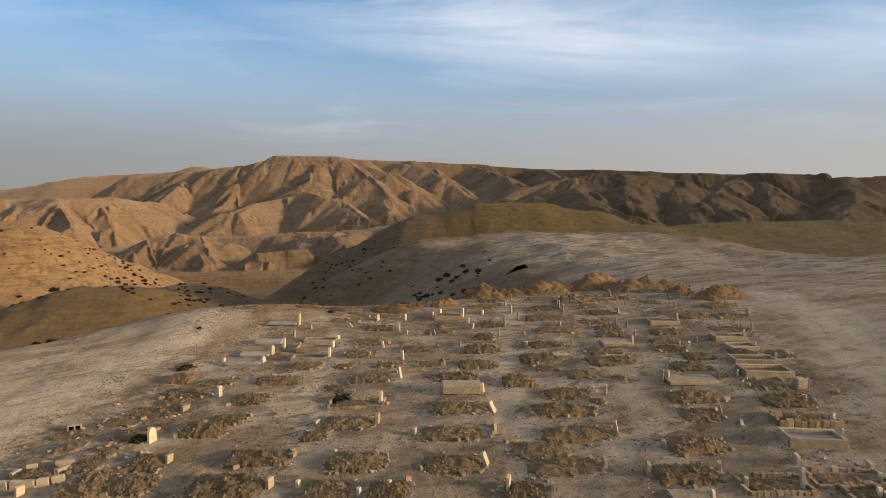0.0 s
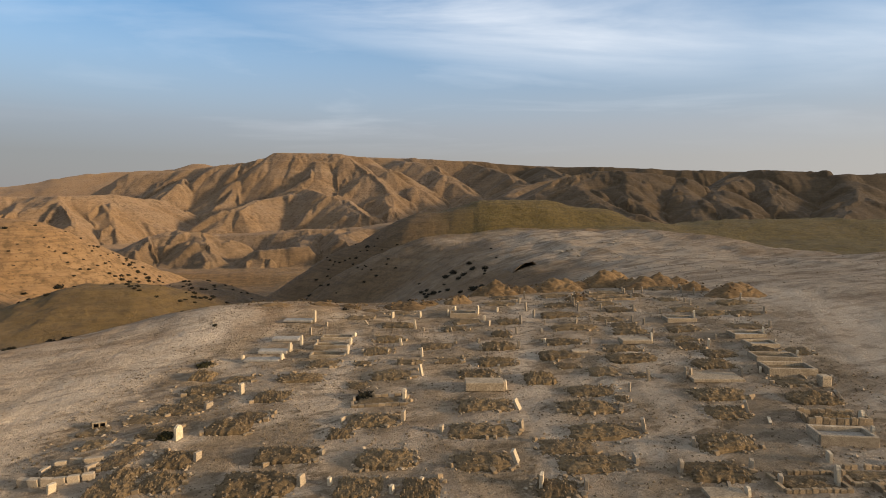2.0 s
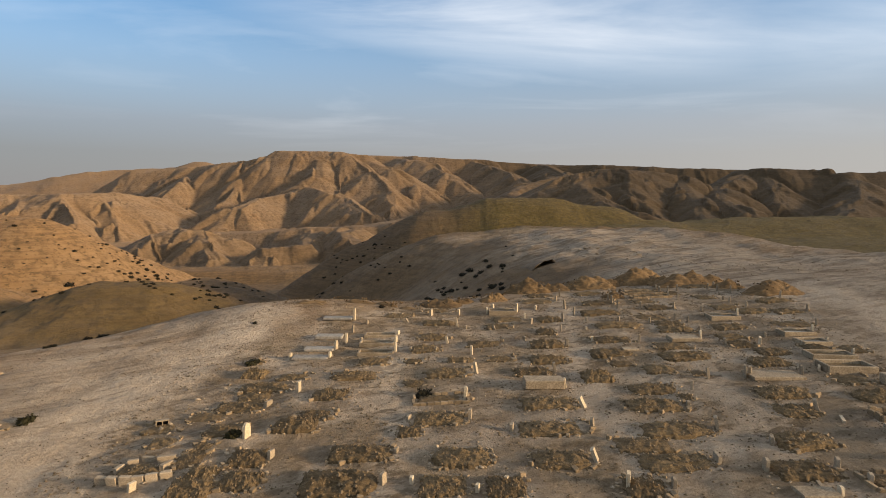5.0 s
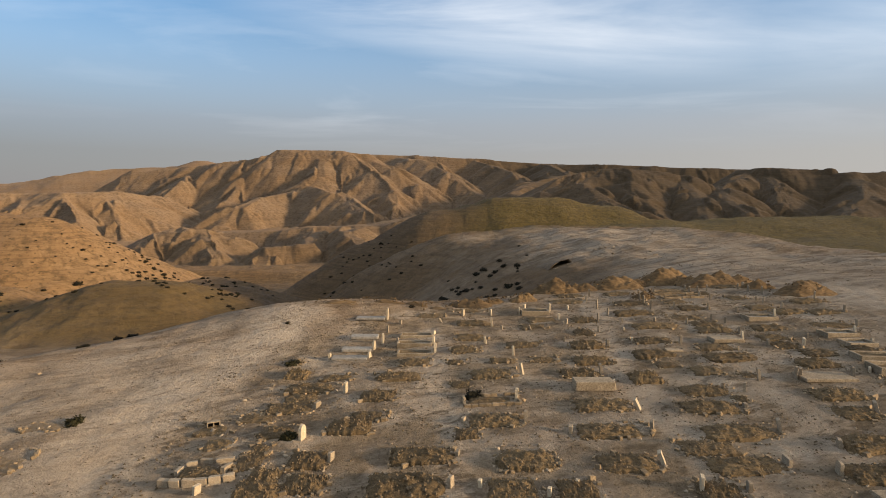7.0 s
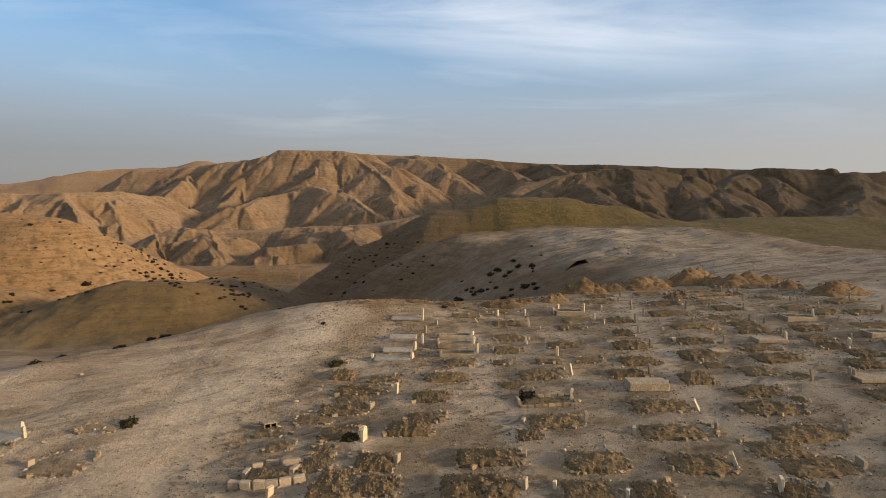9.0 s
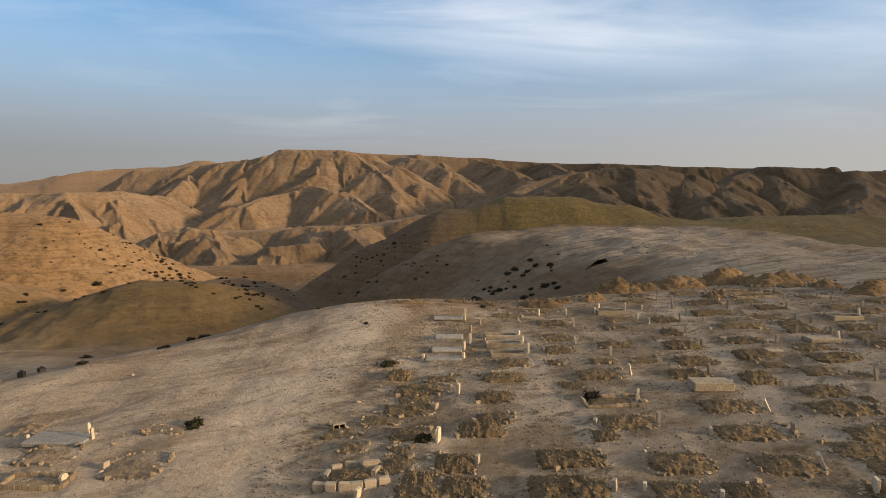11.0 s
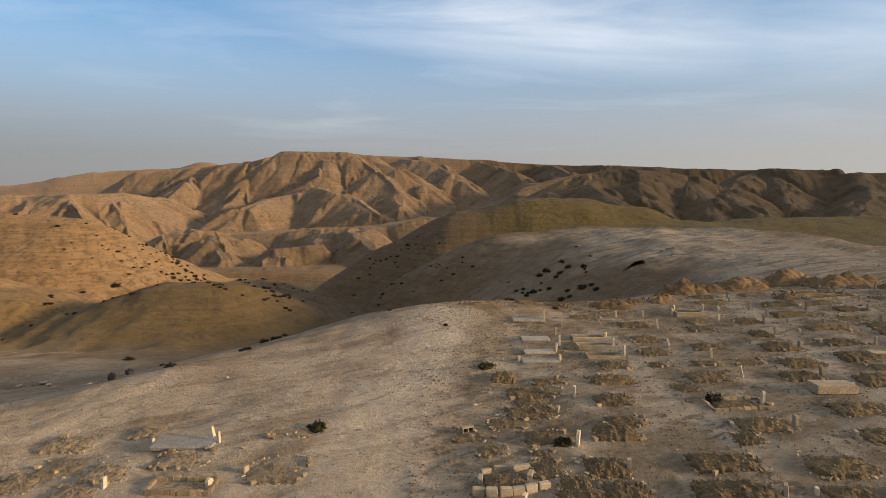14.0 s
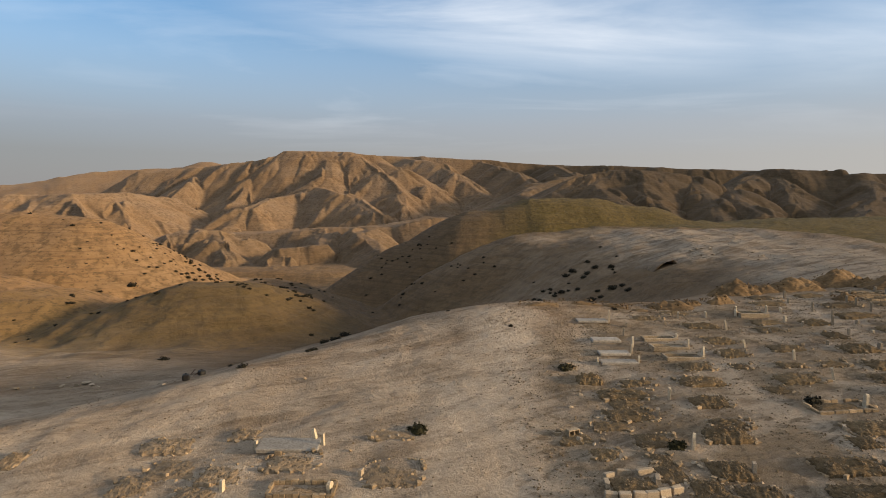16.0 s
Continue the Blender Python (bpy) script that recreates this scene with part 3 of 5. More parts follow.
def mound_mesh(name, mat, seed, nx=44, ny=24, lump=0.55, peak=0.85, power=0.5):
    """A low heap of soil, 1 m long, 1 m wide and 1 m high before it is scaled."""
    r = random.Random(seed)
    k = Vector((r.uniform(0, 90), r.uniform(0, 90), 0))
    bm = bmesh.new()
    grid = []
    for j in range(ny + 1):
        for i in range(nx + 1):
            u, v = i / nx * 2 - 1, j / ny * 2 - 1
            wob = 1.15 + 0.2 * noise.noise(Vector((u, v, 0)) * 1.3 + k) + 0.14 * noise.noise(Vector((u * 2.2, v, 0)) * 3.5 + k)
            q = (abs(u * wob) ** 7 + abs(v * wob) ** 5) ** (1 / 5.5)
            z = max(0.0, 1 - q) ** power * peak
            n = noise.fractal(Vector((u * 3.2, v * 2, 0)) + k, 1.0, 2.0, 4)
            z = z * (1 + lump * n) + 0.2 * noise.noise(Vector((u * 13, v * 7, 3)) + k) * (q < 0.93)
            if q > 0.97 or i in (0, nx) or j in (0, ny):
                z = -0.4
            grid.append(bm.verts.new((u / 2, v / 2, z)))
    for j in range(ny):
        for i in range(nx):
            a = j * (nx + 1) + i
            four = (grid[a], grid[a + 1], grid[a + nx + 2], grid[a + nx + 1])
            if any(v.co.z > -0.3 for v in four):
                bm.faces.new(four)
    bmesh.ops.delete(bm, geom=[v for v in bm.verts if not v.link_faces], context="VERTS")
    return mesh_of(name, bm, mat, True)


def heap_mesh(name, mat, seed, nx=60, ny=44):
    """Dug soil tipped from barrows: a few cones that run together."""
    r = random.Random(seed)
    k = Vector((r.uniform(0, 90), r.uniform(0, 90), 0))
    tips = [(r.uniform(-0.55, 0.55), r.uniform(-0.3, 0.3), r.uniform(0.55, 1.0)) for _ in range(4)] + [(0, 0, 1.0)]
    bm = bmesh.new()
    grid = []
    for j in range(ny + 1):
        for i in range(nx + 1):
            u, v = i / nx * 2 - 1, j / ny * 2 - 1
            z = max(h - 1.25 * math.hypot(u - a, (v - b) * 0.95) ** 0.9 for a, b, h in tips)
            z = min(z, 1.3 * (1 - max(abs(u), abs(v)))) + 0.13 * noise.fractal(Vector((u * 4, v * 4, 1)) + k, 0.8, 2.0, 5)
            grid.append(bm.verts.new((u / 2, v / 2, max(z, -0.3) * 1.15)))
    for j in range(ny):
        for i in range(nx):
            a = j * (nx + 1) + i
            four = (grid[a], grid[a + 1], grid[a + nx + 2], grid[a + nx + 1])
            if any(v.co.z > -0.2 for v in four):
                bm.faces.new(four)
    bmesh.ops.delete(bm, geom=[v for v in bm.verts if not v.link_faces], context="VERTS")
    return mesh_of(name, bm, mat, True)


MOUNDS = [mound_mesh("mound", MOUND, 60 + i) for i in range(7)]
PALE_MOUNDS = [mound_mesh("mound", PALE_SOIL, 60 + i) for i in range(3)]
HEAPS = [heap_mesh("earth", HEAP, 80 + i) for i in range(4)]
def rubble_mesh(mound, seed, count=200):
    """Small stones that lie on a mound."""
    r = random.Random(seed)
    bm = bmesh.new()
    spots = [v.co.copy() for v in mound.vertices if v.co.z > 0.02]
    for _ in range(count):
        c = r.choice(spots) + Vector((r.uniform(-0.01, 0.01), r.uniform(-0.02, 0.02), 0))
        s = r.choice((0.05, 0.06, 0.07, 0.1, 0.15)) * r.uniform(0.7, 1.2) * 0.5
        tips = [bm.verts.new(c + Vector((q[0] * s / 2.1, q[1] * s / 1.25, (q[2] * s * 0.6 + s * 0.05) / 0.22)) * r.uniform(0.75, 1.0))
                for q in ((1, 0.2, 0), (-0.2, 1, 0), (-1, -0.2, 0), (0.2, -1, 0), (0, 0, 0.8))]
        for i in range(4):
            bm.faces.new((tips[i], tips[(i + 1) % 4], tips[4]))
    return mesh_of("rubble", bm, PEBBLE)


RUBBLE = [rubble_mesh(m, 90 + i) for i, m in enumerate(MOUNDS)]
ROCKS = [rock_mesh("rock", ROCK, 100 + i, 2) for i in range(8)]
CLODS = [rock_mesh("clod", HEAP, 115 + i, 1) for i in range(4)]
WHITES = [rock_mesh("rock", WHITE_ROCK, 120 + i, 2) for i in range(4)]
KERBS = [rough_block("kerb_stone", 1, 1, 1, m, 140 + i, 0.07, bevel=0.09) for i, m in enumerate((KERB_STONE, KERB_STONE, ROCK, KERB_STONE))]
WHITE_BLOCKS = [rough_block("edge_block", 1, 1, 1, WHITE_ROCK, 150 + i, 0.06, bevel=0.07) for i in range(3)]
HEADS = [rough_block("headstone", 1, 1, 1, m, 160 + i, 0.035, tp, bevel=0.05)
         for i, (m, tp) in enumerate(((MARBLE, 0.28), (MARBLE, 0.0), (GREYSTONE, 0.15), (GREYSTONE, 0.0), (MARBLE, 0.1)))]


def stone_at(parent, x, y, wide, thick, high, kind=0, lean=0, name="headstone", label=""):
    """A standing stone, its foot sunk into the soil."""
    return part(name, HEADS[kind], parent, (x, y, -0.06), (lean + rng.uniform(-4, 4), rng.uniform(-4, 4), 75 + rng.uniform(-9, 9)), (0.1 if kind == 4 else max(wide, 0.2) * 1.15, thick, high * 0.95 + 0.06), label)


def base(name, x, y, turn=0.0, sink=0.0):
    ob = new(name)
    ob.empty_display_size = 0.3
    ob.matrix_world = pose(x, y, ground_z(x, y) - sink, 0, 0, turn)
    return ob


def level(parent, x, y):
    """Ground height under a point of a thing, seen from its base."""
    w = parent.matrix_world @ Vector((x, y, 0))
    return ground_z(w.x, w.y) - parent.matrix_world.translation.z


def ring(parent, long, wide, count, size, white=0.14, blocks=0.3):
    """Stones set round the rim of a grave."""
    for i in range(count):
        a = (i + rng.uniform(-0.35, 0.35)) / count * 2 * math.pi
        c, s = math.cos(a), math.sin(a)
        x = math.copysign(abs(c) ** 0.5, c) * long * 0.48
        y = math.copysign(abs(s) ** 0.5, s) * wide * 0.48
        k = size * rng.uniform(0.6, 1.4)
        kind = rng.random()
        me = rng.choice(KERBS) if kind < blocks else rng.choice(WHITES) if kind < blocks + white else rng.choice(ROCKS)
        low = 0 if me in KERBS else 0.25 * k
        part("edge_stone", me, parent, (x, y, level(parent, x, y) + low - 0.03), (rng.uniform(-14, 14), rng.uniform(-14, 14), rng.uniform(0, 180)),
             (k * rng.uniform(0.8, 1.4), k * rng.uniform(0.6, 1), k * rng.uniform(0.6, 1)))


def earth(parent, long, wide, high):
    """The soil of a grave, with the small stones on it."""
    i, turn = rng.randrange(len(MOUNDS)), rng.choice((0, 180))
    pale = parent.matrix_world.translation.x < -15   # the graves beyond the track lie in paler earth
    i = i % len(PALE_MOUNDS) if pale else i
    part("mound", (PALE_MOUNDS if pale else MOUNDS)[i], parent, (0, 0, -0.03), (0, 0, turn), (long, wide, high * (0.5 if pale else 1)))
    tagged(part("rubble", RUBBLE[i], parent, (0, 0, -0.03), (0, 0, turn), (long, wide, high * (0.5 if pale else 1))), kind="stuff")


def soil_grave(x, y, long, wide=1.15, high=0.3, head=0.0, foot=0.0, stones=10, kind=0, lean=0.0, turn=0.0, broad=0.16, rim=0.125, white=0.16, text=""):
    """An earth mound with a rim of stones, a stone at its head and at times one at its foot."""
    g = base("grave", x, y, turn + rng.uniform(-3, 3))
    earth(g, long, wide * 1.1, high * 0.8)
    ring(g, long, wide, int(stones * 2.0), rim * 0.92, white)
    if head:
        stone_at(g, long * 0.5, rng.uniform(-0.1, 0.1), broad, 0.1, head, kind, lean)
    if foot:
        stone_at(g, -long * 0.5, rng.uniform(-0.1, 0.1), 0.13, 0.1, foot, rng.choice((2, 3)), rng.uniform(-6, 6), "footstone")
    label = text or ("low earth grave mound ringed with field stones and a headstone" if head else "low earth grave mound ringed with loose field stones")
    return tagged(g, label, "grave", "graves in the cemetery")


def kerb_grave(x, y, long, wide=1.0, high=0.2, head=0.0, foot=0.0, kind=0, turn=0.0, blocks=7, mat=None, text=""):
    """Earth inside a kerb of cut blocks."""
    g = base("grave", x, y, turn)
    earth(g, long * 0.98, wide, high * 1.25)
    step = long / blocks
    for side in (-1, 1):
        for i in range(blocks):
            if side > 0 and rng.random() < 0.25:
                continue
            px = -long / 2 + (i + 0.5) * step
            part("kerb_stone", rng.choice(KERBS), g, (px, side * wide / 2, level(g, px, side * wide / 2) - 0.06),
                 (rng.uniform(-4, 4), rng.uniform(-3, 3), rng.uniform(-5, 5)), (step * 0.96, 0.1, high * rng.uniform(0.85, 1.15) + 0.06))
    for end in (-1, 1):
        px = end * long / 2
        for py in (-wide * 0.24, wide * 0.24):
            part("kerb_stone", rng.choice(KERBS), g, (px, py, level(g, px, py) - 0.06), (0, rng.uniform(-4, 4), 90 + rng.uniform(-8, 8)), (wide * 0.4, 0.1, high * rng.uniform(0.8, 1.1) + 0.06))
    if head:
        stone_at(g, long * 0.5 - 0.1, 0, 0.2, 0.1, head, kind)
    if foot:
        stone_at(g, -long * 0.5 + 0.1, 0, 0.15, 0.1, foot, 2, 0, "footstone")
    return tagged(g, text or "earth grave edged with a low kerb of cut stone blocks", "grave", "graves in the cemetery")


def frame_grave(x, y, long, wide=0.9, high=0.2, head=0.0, foot=0.0, kind=0, turn=0.0, mat=None, filled=True, text=""):
    """A cast concrete frame, with a sunk bed or slab inside."""
    g = base("grave", x, y, turn, 0.04)
    mat = mat or CONCRETE
    r = rng.randrange(999)
    for side in (-1, 1):
        part("side_wall", rough_block("side_wall", long, 0.1, high + 0.1, mat, r + side, 0.01), g, (0, side * wide / 2, -0.05))
        part("end_wall", rough_block("end_wall", 0.1, wide - 0.104, high + 0.1, mat, r + 5 + side, 0.01), g, (side * (long / 2 - 0.05), 0, -0.05))
    if filled:
        part("bed", rough_block("bed", long - 0.21, wide - 0.11, high * 0.65 + 0.05, MOUND if filled == "soil" else BLUE_SLAB, r + 9, 0.012), g, (0, 0, -0.05), label="sunken grey bed" if filled != "soil" else "")
    if head:
        stone_at(g, long * 0.5 + 0.07, 0.05, 0.15, 0.08, head, kind)
    if foot:
        stone_at(g, -long * 0.5 - 0.07, 0, 0.15, 0.08, foot, kind, 0, "footstone")
    return tagged(g, text or "concrete framed grave with a sunken cement bed", "grave", "graves in the cemetery")


def slab_grave(x, y, long, wide=0.8, high=0.3, head=0.0, foot=0.0, kind=0, turn=0.0, mat=None, lean=0.0, text=""):
    """A closed block of cement with stones at its ends."""
    g = base("grave", x, y, turn, 0.03)
    part("slab", rough_block("slab", long, wide, high, mat or CONCRETE, rng.randrange(999), 0.012, bevel=0.03), g)
    if head:
        stone_at(g, long * 0.5 + 0.1, 0, 0.09 if kind == 4 else 0.15, 0.08, head, kind, lean)
    if foot:
        stone_at(g, -long * 0.5 - 0.1, 0, 0.15, 0.08, foot, kind, 0, "footstone")
    return tagged(g, text or "raised cement grave slab with worn edges", "grave", "graves in the cemetery")


def block_grave(x, y, long, wide):
    """A low bed with a bowed row of large cut blocks along its front and fallen ones behind."""
    g = base("grave", x, y, 4)
    earth(g, long * 0.9, wide * 0.85, 0.16)
    for i in range(6):
        px = (i - 2.5) / 5 * long
        py = -wide * 0.5 + 0.16 * (px / long * 2) ** 2
        part("edge_block", rng.choice(WHITE_BLOCKS), g, (px, py, level(g, px, py) - 0.05), (rng.uniform(-8, 8), rng.uniform(-5, 5), rng.uniform(-9, 9) + 22 * px / long), (long / 6 * rng.uniform(1.02, 1.16), 0.15, 0.25 * rng.uniform(0.8, 1.1)))
    for px, py, turn, size in ((0.62, 0.1, 70, 0.42), (0.45, 0.55, 12, 0.5), (-0.1, 0.66, -6, 0.36), (-0.7, 0.2, 80, 0.34), (-0.5, 0.6, 20, 0.3)):
        part("edge_block", rng.choice(WHITE_BLOCKS), g, (px * long / 1.7, py, level(g, px * long / 1.7, py) - 0.06), (rng.uniform(-6, 6), rng.uniform(-6, 6), turn), (size, 0.13, 0.2))
    return tagged(g, "low grave edged with a bowed row of large whitish blocks", "grave", "graves in the cemetery")


def lone_stone(x, y, wide, high, kind=0, lean=0.0, text=""):
    """A single marker stone in the soil."""
    me = HEADS[kind]
    ob = new("headstone", me)
    ob.matrix_world = Matrix.LocRotScale((x, y, ground_z(x, y) - 0.06), Euler([radians(v) for v in (lean + rng.uniform(-4, 4), rng.uniform(-4, 4), 72 + rng.uniform(-12, 12))]), (max(0.13, wide * 1.1), 0.09, high * 0.95 + 0.06))
    return tagged(ob, text or ("small pale upright headstone in dry soil" if abs(lean) < 12 else "pale headstone leaning over in dry soil"), "headstone", "single headstones")


def spoil_heap(x, y, long, wide, high, turn=0.0):
    g = base("soil_heap", x, y, turn)
    part("earth", rng.choice(HEAPS), g, (0, 0, -0.16), (0, 0, rng.uniform(-20, 20)), (long * 1.25, wide * 1.1, high))
    for i in range(26):
        a, q = rng.uniform(0, 6.28), rng.uniform(0.2, 0.5)
        px, py, k = math.cos(a) * long * q, math.sin(a) * wide * q, rng.uniform(0.06, 0.18)
        part("clod", rng.choice(CLODS), g, (px, py, level(g, px, py) + 0.08 + high * max(0, 1 - 2 * q) ** 0.62 * 0.8), (rng.uniform(0, 90), 0, rng.uniform(0, 180)), (k, k, k * 0.8))
    return tagged(g, "heap of loose ochre soil and clods beside the graves", "soil heap", "soil heaps along the plateau edge")


def shrub_mesh(name, mat, seed, count=300):
    """Small leaves on a ragged cushion."""
    r = random.Random(seed)
    bm = bmesh.new()
    k = Vector((r.uniform(0, 50), 0, 0))
    for _ in range(count):
        a, c = r.uniform(0, 2 * math.pi), r.uniform(0.0, 1.0)
        way = Vector((math.cos(a) * math.sqrt(1 - c * c), math.sin(a) * math.sqrt(1 - c * c), c * 0.85))
        reach = 0.5 * (1 + 0.6 * noise.noise(way * 2.2 + k)) * r.uniform(0.55, 1.0)
        p = way * reach
        s = r.uniform(0.05, 0.12)
        u = Vector((r.uniform(-1, 1), r.uniform(-1, 1), r.uniform(-1, 1))).normalized()
        v = way.cross(u).normalized()
        bm.faces.new([bm.verts.new(p + q) for q in (u * s, v * s * 0.6, -u * s, -v * s * 0.6)])
    return mesh_of(name, bm, mat)


def twig_mesh(seed):
    r = random.Random(seed)
    bm = bmesh.new()
    for _ in range(9):
        a, e = r.uniform(0, 6.28), r.uniform(0.4, 1.2)
        tip = Vector((math.cos(a) * math.cos(e), math.sin(a) * math.cos(e), math.sin(e) * 0.8)) * 0.42
        side = Vector((-math.sin(a), math.cos(a), 0)) * 0.014
        low = [bm.verts.new(side * c + Vector((0, 0, z))) for c, z in ((1, 0), (-1, 0), (0, 0.03))]
        end = bm.verts.new(tip)
        for i in range(3):
            bm.faces.new((low[i], low[(i + 1) % 3], end))
    return mesh_of("stems", bm, TWIG)


TWIGS = [twig_mesh(7), twig_mesh(8)]
DARK_SHRUBS = [shrub_mesh("foliage", LEAF, 200 + i) for i in range(5)]
GREEN_SHRUBS = [shrub_mesh("foliage", GREEN_LEAF, 210 + i, 700) for i in range(3)]


def shrub(x, y, size, high=0.6, green=False, group="shrubs on the slopes"):
    g = base("shrub", x, y, rng.uniform(0, 360), 0.04)
    part("stems", rng.choice(TWIGS), g, (0, 0, 0), (0, 0, 0), (size, size, size * high))
    part("foliage", rng.choice(GREEN_SHRUBS if green else DARK_SHRUBS), g, (0, 0, 0), (0, 0, 0), (size, size * rng.uniform(0.8, 1.1), size * high * 1.3))
    return tagged(g, "low olive green desert shrub on bare soil" if green else "low dark desert shrub on a bare slope", "shrub", group)


def loose_rock(x, y, size, white=False, flat=0.8):
    ob = new("rock", rng.choice(WHITES if white else ROCKS))
    ob.matrix_world = Matrix.LocRotScale((x, y, ground_z(x, y) + size * 0.2), Euler((rng.uniform(-0.3, 0.3), rng.uniform(-0.3, 0.3), rng.uniform(0, 6))), (size * rng.uniform(0.9, 1.4), size, size * flat))
    return tagged(ob, "loose pale limestone rock on the ground" if white else "loose weathered limestone rock on dry soil", "rock", "loose rocks")


# ---- graves ----
# front rows
soil_grave(-8.38, 16.55, 1.35, high=0.35, stones=14)
soil_grave(-5.70, 16.24, 2.36, wide=1.5, high=0.45, head=0.38, stones=8, kind=2)
lone_stone(-3.77, 16.19, 0.10, 0.20, 1)
lone_stone(-2.09, 15.61, 0.10, 0.22, 1)
lone_stone(-1.35, 15.92, 0.10, 0.26, 4)
soil_grave(-2.93, 15.99, 1.55, stones=8)
soil_grave(-1.35, 15.77, 1.25)
soil_grave(2.09, 15.62, 1.37, head=0.36, stones=16, kind=2)
lone_stone(1.68, 15.70, 0.22, 0.42, 1, text='wide pale upright headstone at a grave')
soil_grave(-8.59, 17.82, 1.32, head=0.26, stones=12, kind=3)
soil_grave(-5.33, 17.82, 2.02, high=0.35, head=0.19, stones=12, kind=2)
soil_grave(-2.44, 17.38, 1.87, stones=16)
soil_grave(0.30, 17.08, 1.93, head=0.40, stones=14, kind=1, lean=-22, broad=0.17)
soil_grave(3.33, 16.75, 2.20, head=0.27, stones=8, kind=3, broad=0.35)
soil_grave(-7.74, 19.83, 1.67, high=0.36, stones=6)
soil_grave(0.38, 19.09, 2.49, head=0.41, foot=0.21, stones=22, kind=2)
soil_grave(4.04, 18.70, 2.56, head=0.44, stones=12, kind=3, lean=-10)
soil_grave(-4.01, 19.13, 0.86, wide=0.8, high=0.2, stones=9)
soil_grave(-9.97, 19.67, 1.38, high=0.2, stones=16)
lone_stone(-9.06, 19.09, 0.26, 0.50, 0, text='rounded white upright headstone beside a dark shrub')
soil_grave(2.74, 17.82, 1.91, high=0.2)
soil_grave(-10.11, 21.63, 1.89, head=0.28, stones=18, kind=3, broad=0.3)
soil_grave(-7.25, 20.65, 1.43, wide=0.9, high=0.2, stones=14)
soil_grave(-3.10, 19.96, 1.97, head=0.36, foot=0.14, stones=20, kind=3, broad=0.22)
soil_grave(0.57, 20.92, 2.11, high=0.32, stones=14)
lone_stone(1.76, 20.61, 0.22, 0.41, 1, -28)
soil_grave(4.00, 20.44, 2.18, high=0.35, head=0.22, stones=16, kind=2)
soil_grave(-9.77, 23.50, 2.38, high=0.32)
lone_stone(-8.37, 22.85, 0.19, 0.42, 1)
soil_grave(-7.11, 22.43, 1.57, high=0.34, stones=8)
kerb_grave(-3.07, 21.74, 1.91, head=0.51, wide=0.95, high=0.1, blocks=8, text='earth grave edged with yellowish stone blocks beside a dark shrub')
slab_grave(0.68, 22.58, 1.43, head=0.37, high=0.33, wide=0.7, lean=-6, text='raised sunlit cement grave slab with a leaning headstone')
soil_grave(4.56, 22.10, 2.06, stones=9)
lone_stone(5.81, 21.86, 0.10, 0.32, 3)
soil_grave(5.32, 21.12, 0.56, wide=0.7, high=0.15, stones=8)
soil_grave(-10.71, 25.03, 1.20, wide=1.0, high=0.4, stones=4)
soil_grave(-8.92, 24.52, 1.50, wide=0.8, high=0.2, stones=9)
soil_grave(-6.54, 24.45, 2.06, stones=7)
soil_grave(-2.81, 24.44, 2.03, stones=9)
lone_stone(-1.67, 24.17, 0.13, 0.48, 4, -9)
soil_grave(-4.06, 23.59, 0.95, wide=0.8, high=0.18, stones=8)
soil_grave(0.55, 24.18, 1.72, high=0.35, head=0.44, kind=3, lean=-8)
soil_grave(2.86, 23.56, 1.45, wide=1.2, high=0.42, stones=3)
soil_grave(5.49, 24.09, 1.38, high=0.2, stones=8)
soil_grave(6.78, 23.42, 0.85, wide=0.7, high=0.12, stones=4)
lone_stone(6.86, 22.89, 0.12, 0.46, 3, -4)
lone_stone(8.49, 23.08, 0.29, 0.38, 2)
# white slabs near the track
slab_grave(-8.92, 27.16, 1.58, head=0.37, foot=0.30, high=0.13, wide=0.6, kind=0, mat=BLUE_SLAB, text='low grey cement grave slab between two white headstones')
slab_grave(-8.79, 28.39, 1.37, head=0.52, high=0.13, wide=0.6, kind=0, mat=BLUE_SLAB, text='low grey cement grave slab with a white headstone')
lone_stone(-7.68, 29.24, 0.16, 0.54, 0)
slab_grave(-8.67, 30.27, 1.35, high=0.15, wide=0.7, mat=BLUE_SLAB)
frame_grave(-6.05, 27.50, 1.62, head=0.60, high=0.13, wide=0.65, text='pale concrete framed grave with white headstone', filled='soil')
frame_grave(-6.15, 28.86, 1.63, head=0.48, high=0.12, wide=0.6, filled='soil')
frame_grave(-6.12, 30.24, 1.60, head=0.33, high=0.1, wide=0.55, filled='soil')
soil_grave(-5.96, 26.21, 1.54, high=0.25, stones=14)
slab_grave(-8.71, 32.86, 1.57, head=0.67, high=0.12, wide=0.7, mat=BLUE_SLAB)
lone_stone(-7.61, 30.88, 0.11, 0.40, 2)
lone_stone(-7.05, 32.23, 0.15, 0.24, 3)
lone_stone(-7.00, 29.47, 0.11, 0.19, 3)
soil_grave(-11.19, 26.72, 0.73, wide=0.6, high=0.15, stones=6)
